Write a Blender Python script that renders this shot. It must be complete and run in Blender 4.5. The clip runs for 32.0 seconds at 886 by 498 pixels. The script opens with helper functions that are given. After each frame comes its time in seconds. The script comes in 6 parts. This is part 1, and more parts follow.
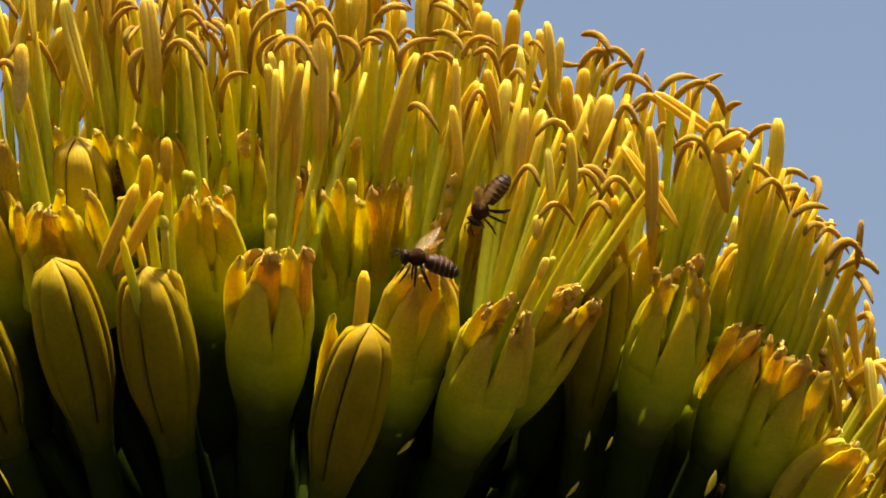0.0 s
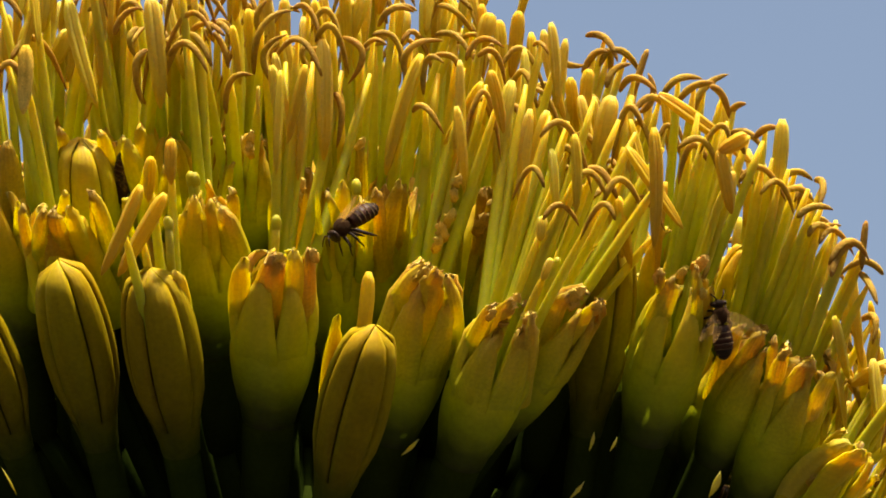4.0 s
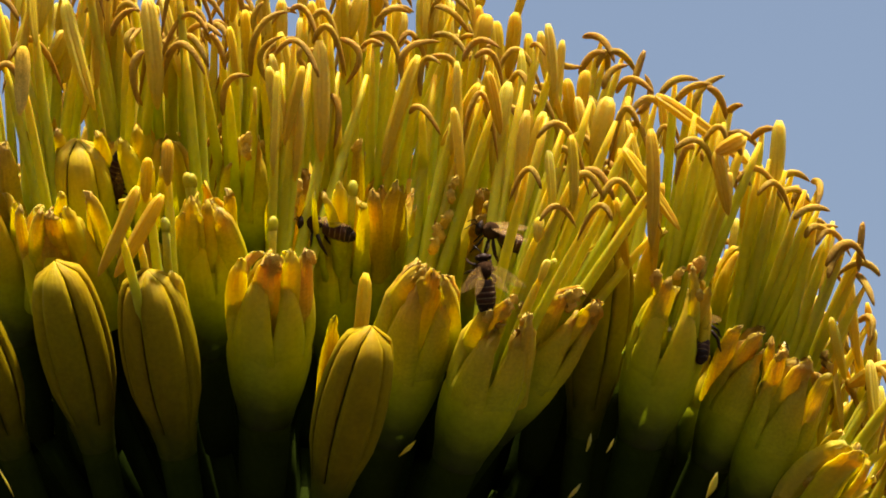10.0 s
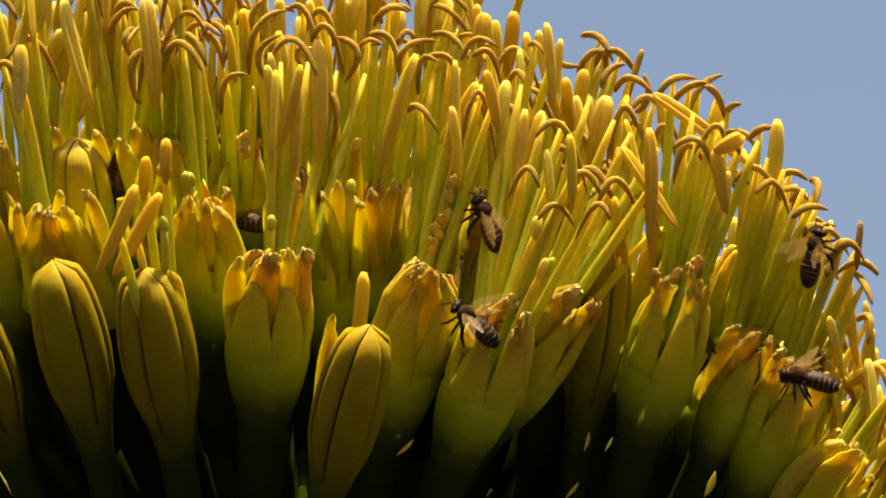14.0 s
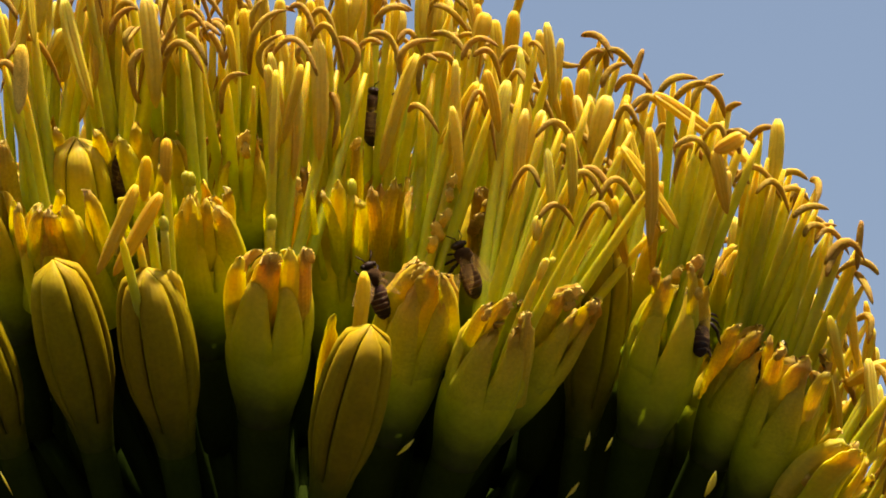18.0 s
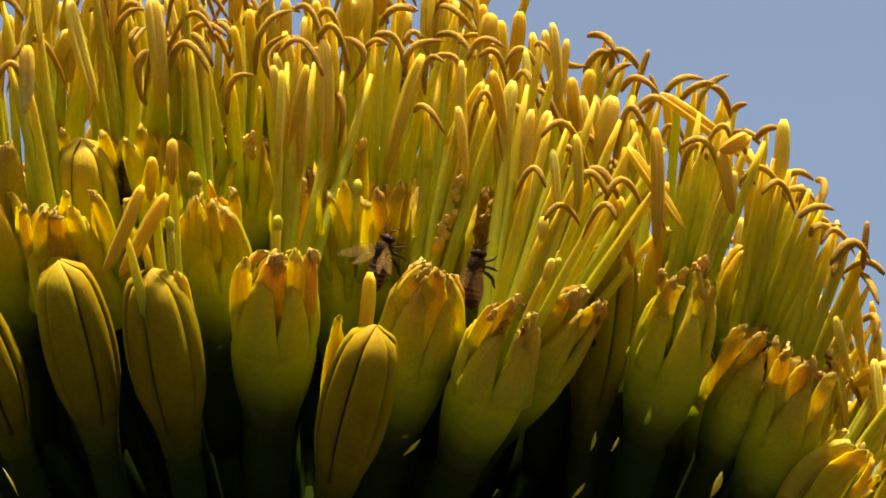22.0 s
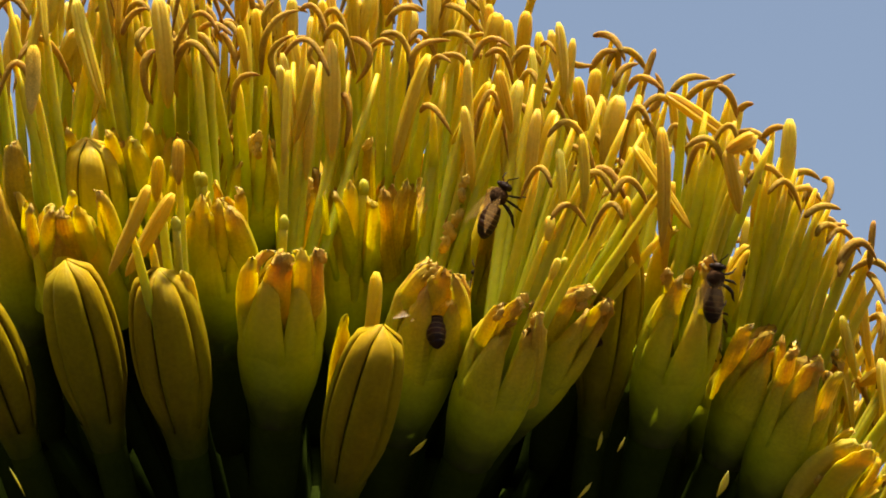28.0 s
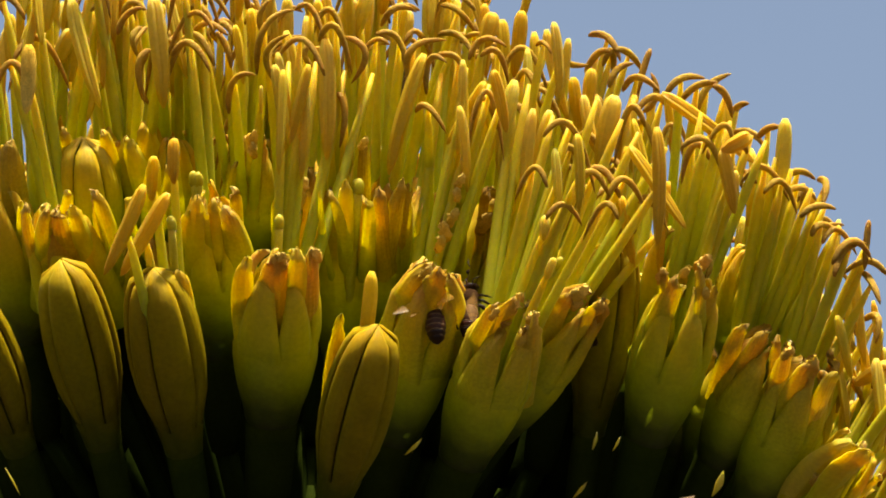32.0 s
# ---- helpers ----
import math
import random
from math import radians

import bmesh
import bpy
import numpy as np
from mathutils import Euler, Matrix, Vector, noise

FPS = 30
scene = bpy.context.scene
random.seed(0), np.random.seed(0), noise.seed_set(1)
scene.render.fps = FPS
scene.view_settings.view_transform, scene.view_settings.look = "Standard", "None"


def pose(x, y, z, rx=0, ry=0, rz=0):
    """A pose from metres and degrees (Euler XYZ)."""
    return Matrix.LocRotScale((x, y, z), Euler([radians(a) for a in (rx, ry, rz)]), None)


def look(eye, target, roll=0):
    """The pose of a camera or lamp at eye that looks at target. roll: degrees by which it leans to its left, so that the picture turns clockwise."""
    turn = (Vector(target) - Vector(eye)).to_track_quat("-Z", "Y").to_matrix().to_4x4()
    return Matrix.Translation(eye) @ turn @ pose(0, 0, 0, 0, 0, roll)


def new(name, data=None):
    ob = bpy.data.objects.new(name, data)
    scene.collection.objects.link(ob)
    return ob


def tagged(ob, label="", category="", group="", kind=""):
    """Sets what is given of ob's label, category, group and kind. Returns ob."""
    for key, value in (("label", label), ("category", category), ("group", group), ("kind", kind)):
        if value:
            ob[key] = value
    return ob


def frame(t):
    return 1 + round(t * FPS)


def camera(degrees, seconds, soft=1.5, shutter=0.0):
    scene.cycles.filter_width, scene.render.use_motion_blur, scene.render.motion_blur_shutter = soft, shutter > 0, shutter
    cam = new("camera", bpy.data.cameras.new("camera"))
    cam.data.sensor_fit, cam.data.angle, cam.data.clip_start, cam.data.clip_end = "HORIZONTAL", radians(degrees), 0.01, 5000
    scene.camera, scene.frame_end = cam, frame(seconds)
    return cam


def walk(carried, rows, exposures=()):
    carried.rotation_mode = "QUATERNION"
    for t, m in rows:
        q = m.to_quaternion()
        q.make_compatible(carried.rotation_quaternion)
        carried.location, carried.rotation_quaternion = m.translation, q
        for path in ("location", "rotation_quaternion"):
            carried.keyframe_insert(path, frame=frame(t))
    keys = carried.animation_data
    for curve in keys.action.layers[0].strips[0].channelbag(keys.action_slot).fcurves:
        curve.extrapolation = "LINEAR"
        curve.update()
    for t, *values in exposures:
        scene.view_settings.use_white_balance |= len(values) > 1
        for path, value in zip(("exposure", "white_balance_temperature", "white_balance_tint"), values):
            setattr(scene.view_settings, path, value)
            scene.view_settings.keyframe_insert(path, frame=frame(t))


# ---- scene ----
# World in metres. The umbel's own space, in millimetres: x to the side, y to the back, z along its axis.
UMBEL = pose(0, 0, 2.09, 17.94, 0, 0)
TURN = np.array(UMBEL.to_3x3())
SEAT = np.array(UMBEL.translation)
EYE = (0.0, -1.05, 1.75)


def W(p):
    """Umbel millimetres to world metres, for one point or an array of points."""
    return SEAT + (np.asarray(p, float) / 1000) @ TURN.T


def aim(a, b):
    """The camera's pose when it looks at a point a, b millimetres off the umbel's middle."""
    return look(EYE, Vector(W((a, 0, b))))


cam = camera(10, 32.0, soft=1.8)
walk(cam, [
    (0, aim(0.85, -0.45)),
    (0.5, aim(-0.35, -0.71)),
    (1, aim(0.68, -0.38)),
    (1.5, aim(0.21, -0.59)),
    (2, aim(0.38, -0.80)),
    (2.5, aim(0.05, -0.38)),
    (3, aim(-1.27, -0.31)),
    (3.5, aim(0.19, -0.28)),
    (5.5, aim(-1.70, -0.26)),
    (6, aim(-0.57, 0.07)),
    (6.5, aim(-0.00, -0.02)),
    (7, aim(-0.75, -0.12)),
    (7.5, aim(0.38, 0.00)),
    (8, aim(-0.75, -0.07)),
    (8.5, aim(-0.24, 0.00)),
    (9, aim(0.94, -0.14)),
    (9.5, aim(-0.59, -0.16)),
    (10, aim(0.57, 0.00)),
    (10.5, aim(-0.21, -0.12)),
    (11, aim(-0.00, 0.00)),
    (11.5, aim(0.92, -0.09)),
    (12, aim(-0.02, -0.09)),
    (12.5, aim(1.13, -0.16)),
    (13, aim(0.89, -0.26)),
    (13.5, aim(0.47, -0.19)),
    (14, aim(0.97, -0.24)),
    (14.5, aim(0.57, -0.31)),
    (16.5, aim(1.04, -0.24)),
    (17, aim(0.95, -0.33)),
    (17.5, aim(0.75, -0.19)),
    (18, aim(0.87, -0.31)),
    (18.5, aim(0.57, -0.28)),
    (19, aim(-0.19, -0.19)),
    (19.5, aim(-0.75, -0.21)),
    (20, aim(-0.00, -0.19)),
    (20.5, aim(0.05, -0.26)),
    (21, aim(0.05, -0.30)),
    (21.5, aim(1.06, -0.28)),
    (22, aim(-0.40, -0.19)),
    (22.5, aim(0.64, -0.18)),
    (23, aim(-0.61, -0.26)),
    (23.5, aim(-2.10, -0.09)),
    (24, aim(-0.19, -0.31)),
    (24.5, aim(-1.06, -0.50)),
    (25, aim(-0.95, -0.19)),
    (25.5, aim(-0.12, -0.54)),
    (27.5, aim(-1.51, 0.09)),
    (28, aim(-1.77, -0.26)),
    (28.5, aim(-1.51, -0.19)),
    (29, aim(-0.56, -0.18)),
    (29.5, aim(-1.13, -0.28)),
    (30, aim(-0.40, -0.18)),
    (30.5, aim(-1.56, -0.21)),
    (31, aim(-0.30, -0.45)),
    (31.5, aim(-0.19, -0.19)),
    (32, aim(-0.75, -0.35)),
], exposures=[(0, 1.86, 7200, 10), (32, 1.86, 7200, 10)])

# ---- world, sun ----
SUN_WAY = Vector((0.10, -0.29, 0.94)).normalized()
world = bpy.data.worlds.new("sky")
scene.world = world
world.use_nodes = True
wn = world.node_tree.nodes
sky = wn.new("ShaderNodeTexSky")
sky.sky_type = "NISHITA"
sky.sun_disc = False
sky.sun_elevation = math.asin(SUN_WAY.z)
sky.sun_rotation = math.atan2(SUN_WAY.x, SUN_WAY.y)
sky.air_density, sky.dust_density, sky.ozone_density = 1.0, 5.0, 2.5
wn["Background"].inputs["Strength"].default_value = 0.05
world.node_tree.links.new(sky.outputs[0], wn["Background"].inputs["Color"])
sun = new("sun", bpy.data.lights.new("sun", "SUN"))
sun.data.energy, sun.data.angle, sun.data.color = 3.6, radians(3.0), (1.0, 0.93, 0.82)
sun.matrix_world = look(SUN_WAY * 10, (0, 0, 0))

# ---- materials ----


def material(name, stops, rough=0.5, through_light=0.0, grain=900.0, vary=0.25, bump=0.15, attribute="along", sheen=0.0,
             gloss=0.3, hue=0.008, waxy=0.0, veins=0.0):
    """A plant or insect skin: its colour runs along the piece by the stops, with fine grain, blotches and some light let through."""
    m = bpy.data.materials.new(name)
    m.use_nodes = True
    t = m.node_tree
    n, li = t.nodes, t.links.new
    p = n["Principled BSDF"]
    at = n.new("ShaderNodeAttribute")
    at.attribute_name = attribute
    coord = n.new("ShaderNodeTexCoord")
    big = n.new("ShaderNodeTexNoise")
    big.inputs["Scale"].default_value, big.inputs["Detail"].default_value = grain / 9, 3
    li(coord.outputs["Object"], big.inputs["Vector"])
    # the colour's ends wander a little along the piece
    wander = n.new("ShaderNodeMath")
    wander.operation = "MULTIPLY_ADD"
    wander.inputs[1].default_value = 0.22
    li(big.outputs["Fac"], wander.inputs[0])
    shift = n.new("ShaderNodeMath")
    shift.operation = "SUBTRACT"
    shift.inputs[1].default_value = 0.11
    li(at.outputs["Fac"], wander.inputs[2])
    li(wander.outputs[0], shift.inputs[0])
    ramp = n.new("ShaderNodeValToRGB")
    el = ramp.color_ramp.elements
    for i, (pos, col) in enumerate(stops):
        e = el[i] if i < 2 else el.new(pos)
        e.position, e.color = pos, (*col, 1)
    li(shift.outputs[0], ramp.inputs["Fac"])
    fine = n.new("ShaderNodeTexNoise")
    fine.inputs["Scale"].default_value, fine.inputs["Detail"].default_value = grain, 5
    li(coord.outputs["Object"], fine.inputs["Vector"])
    info = n.new("ShaderNodeObjectInfo")
    hsv = n.new("ShaderNodeHueSaturation")
    hr = n.new("ShaderNodeMapRange")
    hr.inputs["To Min"].default_value, hr.inputs["To Max"].default_value = 0.5 - hue, 0.5 + hue
    li(info.outputs["Random"], hr.inputs["Value"])
    li(hr.outputs[0], hsv.inputs["Hue"])
    mix = n.new("ShaderNodeMath")
    mix.operation = "ADD"
    li(fine.outputs["Fac"], mix.inputs[0])
    li(big.outputs["Fac"], mix.inputs[1])
    vr = n.new("ShaderNodeMapRange")
    vr.inputs["From Min"].default_value, vr.inputs["From Max"].default_value = 0.6, 1.4
    vr.inputs["To Min"].default_value, vr.inputs["To Max"].default_value = 1 - vary, 1 + vary * 0.6
    li(mix.outputs[0], vr.inputs["Value"])
    li(vr.outputs[0], hsv.inputs["Value"])
    li(ramp.outputs["Color"], hsv.inputs["Color"])
    li(hsv.outputs["Color"], p.inputs["Base Color"])
    p.inputs["Roughness"].default_value = rough
    p.inputs["Specular IOR Level"].default_value = gloss
    if waxy:
        p.inputs["Subsurface Weight"].default_value = waxy
        p.inputs["Subsurface Radius"].default_value = (1.0, 0.75, 0.08)
        p.inputs["Subsurface Scale"].default_value = 0.002
    p.inputs["Sheen Weight"].default_value = sheen
    b = n.new("ShaderNodeBump")
    b.inputs["Strength"].default_value, b.inputs["Distance"].default_value = bump, 0.0006
    if veins:
        ac = n.new("ShaderNodeAttribute")
        ac.attribute_name = "across"
        wv = n.new("ShaderNodeMath")
        wv.operation = "MULTIPLY_ADD"
        wv.inputs[1].default_value = 17.0
        li(ac.outputs["Fac"], wv.inputs[0])
        swing = n.new("ShaderNodeMath")
        swing.operation = "MULTIPLY"
        swing.inputs[1].default_value = 5.0
        li(big.outputs["Fac"], swing.inputs[0])
        li(swing.outputs[0], wv.inputs[2])
        sn = n.new("ShaderNodeMath")
        sn.operation = "SINE"
        li(wv.outputs[0], sn.inputs[0])
        hs = n.new("ShaderNodeMath")
        hs.operation = "MULTIPLY_ADD"
        hs.inputs[1].default_value = veins
        li(sn.outputs[0], hs.inputs[0])
        li(fine.outputs["Fac"], hs.inputs[2])
        li(hs.outputs[0], b.inputs["Height"])
    else:
        li(fine.outputs["Fac"], b.inputs["Height"])
    li(b.outputs["Normal"], p.inputs["Normal"])
    if through_light:
        tr = n.new("ShaderNodeBsdfTranslucent")
        li(hsv.outputs["Color"], tr.inputs["Color"])
        ms = n.new("ShaderNodeMixShader")
        ms.inputs[0].default_value = through_light
        li(p.outputs[0], ms.inputs[1])
        li(tr.outputs[0], ms.inputs[2])
        li(ms.outputs[0], n["Material Output"].inputs["Surface"])
    return m


# Stem greens taken down to near black: the shade under the flowers is in them.
M_PEDICEL = material("pedicel_shaded_green", [(0, (0.010, 0.017, 0.003)), (1, (0.014, 0.022, 0.003))], 0.85, 0.0, gloss=0.0)
M_OVARY = material("ovary_shaded_green", [(0, (0.012, 0.020, 0.003)), (0.75, (0.018, 0.028, 0.004)), (1, (0.035, 0.05, 0.004))], 0.8, 0.0, gloss=0.0)
# Low stops of both tepal skins: green foot, darkened further to carry its shade.
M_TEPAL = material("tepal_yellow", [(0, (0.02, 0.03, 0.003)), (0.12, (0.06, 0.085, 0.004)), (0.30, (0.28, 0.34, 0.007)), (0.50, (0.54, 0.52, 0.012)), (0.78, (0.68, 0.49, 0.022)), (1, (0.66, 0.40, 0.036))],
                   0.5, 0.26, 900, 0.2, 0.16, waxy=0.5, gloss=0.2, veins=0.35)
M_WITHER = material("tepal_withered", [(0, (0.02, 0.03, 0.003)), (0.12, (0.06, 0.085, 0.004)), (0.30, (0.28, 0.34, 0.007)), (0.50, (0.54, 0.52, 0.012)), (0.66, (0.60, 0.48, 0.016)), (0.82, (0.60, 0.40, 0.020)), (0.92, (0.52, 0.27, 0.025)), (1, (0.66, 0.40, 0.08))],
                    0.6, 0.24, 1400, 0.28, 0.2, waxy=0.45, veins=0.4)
# Ochre bud, green at the foot; the underside's shade is in the dark low stops.
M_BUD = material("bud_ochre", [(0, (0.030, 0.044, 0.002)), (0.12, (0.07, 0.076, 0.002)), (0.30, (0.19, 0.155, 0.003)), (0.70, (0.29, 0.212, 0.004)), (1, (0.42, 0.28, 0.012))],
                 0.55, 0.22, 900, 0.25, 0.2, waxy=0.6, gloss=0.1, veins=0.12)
M_FILAMENT = material("filament_lime", [(0, (0.45, 0.52, 0.04)), (0.5, (0.59, 0.59, 0.048)), (0.85, (0.68, 0.575, 0.054)), (1, (0.71, 0.53, 0.05))], 0.45, 0.42, 700, 0.15, 0.05, waxy=0.9)
M_ANTHER = material("anther_yellow", [(0, (0.76, 0.54, 0.045)), (0.5, (0.69, 0.47, 0.03)), (1, (0.64, 0.41, 0.026))], 0.5, 0.42, 1100, 0.14, 0.3, waxy=0.6, veins=0.9)
M_CREAM = material("anther_cream", [(0, (0.78, 0.63, 0.12)), (0.5, (0.74, 0.56, 0.065)), (1, (0.70, 0.49, 0.035))], 0.5, 0.42, 1100, 0.16, 0.3, waxy=0.6, veins=0.9)
M_OCHRE = material("anther_ochre", [(0, (0.32, 0.17, 0.012)), (0.5, (0.50, 0.31, 0.020)), (1, (0.28, 0.14, 0.011))], 0.65, 0.25, 1800, 0.35, 0.5, waxy=0.4)
M_POLLEN = material("pollen_buff", [(0, (0.80, 0.46, 0.04)), (1, (0.85, 0.60, 0.14))], 0.8, 0.25, 2600, 0.4, 0.6, gloss=0.1)
M_STYLE = material("style_pale", [(0, (0.42, 0.45, 0.03)), (0.8, (0.52, 0.49, 0.04)), (1, (0.58, 0.52, 0.08))], 0.5, 0.45, waxy=0.6)
M_STALK = material("stalk_green", [(0, (0.07, 0.09, 0.02)), (1, (0.10, 0.13, 0.03))], 0.6, 0, 60, 0.4, 0.4)
M_EARTH = material("dry_soil", [(0, (0.055, 0.043, 0.028)), (1, (0.055, 0.043, 0.028))], 0.95, 0, 30, 0.5, 0.6)
# Dull skin for the added walls that hold back low sky light.
M_SKY_BLOCK = material("sky_block_dull", [(0, (0.08, 0.075, 0.06)), (1, (0.08, 0.075, 0.06))], 0.9, 0, 12, 0.5, 0.4)
# Dark olive that stands for the shade deep in the bud's seams.
M_SEAM_SHADE = material("bud_seam_shade", [(0, (0.06, 0.07, 0.006)), (1, (0.09, 0.07, 0.006))], 0.7, 0, gloss=0.05)
M_ORANGE = material("tepal_orange", [(0, (0.50, 0.47, 0.018)), (0.35, (0.60, 0.45, 0.022)), (0.65, (0.62, 0.40, 0.025)), (0.88, (0.56, 0.30, 0.03)), (1, (0.52, 0.29, 0.05))], 0.6, 0.22, 1400, 0.3, 0.3, waxy=0.4, veins=0.6)

# ---- shapes ----


def mesh_part(name, V, F, mat, parent=None, along=None, label="", at=(0, 0, 0), across=None):
    """One mesh object from points in the umbel's space, with the run of its colour, under its thing or part."""
    me = bpy.data.meshes.new(name)
    V = np.asarray(V, float)
    origin = np.array(at)
    me.from_pydata((W(V) - origin).tolist(), [], F)
    me.polygons.foreach_set("use_smooth", [True] * len(me.polygons))
    a = me.attributes.new("along", "FLOAT", "POINT")
    a.data.foreach_set("value", np.zeros(len(V)) if along is None else np.asarray(along, float))
    if across is not None:
        me.attributes.new("across", "FLOAT", "POINT").data.foreach_set("value", np.asarray(across, float))
    me.materials.append(mat)
    ob = new(name, me)
    if parent is not None:
        ob.parent = parent
    else:
        ob.location = origin
    if label:
        ob["label"] = label
    return ob


def unit(v):
    v = np.asarray(v, float)
    return v / (np.linalg.norm(v) + 1e-12)


def bezier(a, c, b, k):
    t = np.linspace(0, 1, k)[:, None]
    a, b, c = (np.asarray(p, float) for p in (a, b, c))
    return (1 - t) ** 2 * a + 2 * t * (1 - t) * c + t * t * b


def sweep(P, R, n=8, groove=0.0, flat=1.0, toward=(0.2, -1, 0.1), wobble=0.0, rnd=random):
    """A closed tube along the points P with radii R; groove: a furrow down its front and back; flat: its thickness over its width."""
    P, R = np.asarray(P, float), np.asarray(R, float)
    k = len(P)
    T = np.gradient(P, axis=0)
    T /= np.linalg.norm(T, axis=1)[:, None] + 1e-12
    ref = np.asarray(toward, float)
    A = ref - (T @ ref)[:, None] * T
    A /= np.linalg.norm(A, axis=1)[:, None] + 1e-9
    B = np.cross(T, A)
    f = np.arange(n) * 2 * math.pi / n
    cut = 1 - groove * (np.exp(-((np.minimum(f, 2 * math.pi - f)) / 0.36) ** 2) + 0.7 * np.exp(-((f - math.pi) / 0.36) ** 2))
    rings = R[:, None] * cut[None, :]
    if wobble:
        rings = rings * (1 + wobble * (np.random.rand(k, n) - 0.5))
    V = P[:, None, :] + rings[..., None] * (np.cos(f)[None, :, None] * A[:, None, :] * flat + np.sin(f)[None, :, None] * B[:, None, :])
    V = V.reshape(-1, 3)
    F = [(i * n + j, i * n + (j + 1) % n, (i + 1) * n + (j + 1) % n, (i + 1) * n + j) for i in range(k - 1) for j in range(n)]
    F += [tuple(range(n - 1, -1, -1)), tuple(range((k - 1) * n, k * n))]
    return V, F, np.repeat(np.linspace(0, 1, k), n)


def frame_of(axis):
    e3 = unit(axis)
    e1 = unit(np.cross((0, 1, 0.13), e3))
    return e1, np.cross(e3, e1), e3


CORE = np.array((-30.0, 62.0, -128.0))
OPEN = ((0, .06, .14, .24, .36, .50, .68, .82, .93, 1), (.62, .67, .78, .90, .98, 1, .94, .84, .62, .36))
BUD = ((0, .08, .20, .34, .50, .64, .78, .88, .95, .985, 1), (.50, .56, .72, .91, 1, .99, .91, .78, .60, .38, .08))
FLOWERS = []


def deeper(p, dy):
    """A point moved along the line of sight by dy millimetres."""
    p = np.asarray(p, float)
    k = (1104 + p[1] + dy) / (1104 + p[1])
    return np.array((p[0] * k, p[1] + dy, p[2] * k))


def leaned(f, p):
    """A point on a flower that leans out of the dome: its foot lies deeper than its mouth."""
    h = np.clip((p[2] - f["low"]) / (f["high"] - f["low"]), 0, 1)
    return deeper(p, f["lean"] * (1 - h) - f["lean"] * 0.2 * h)


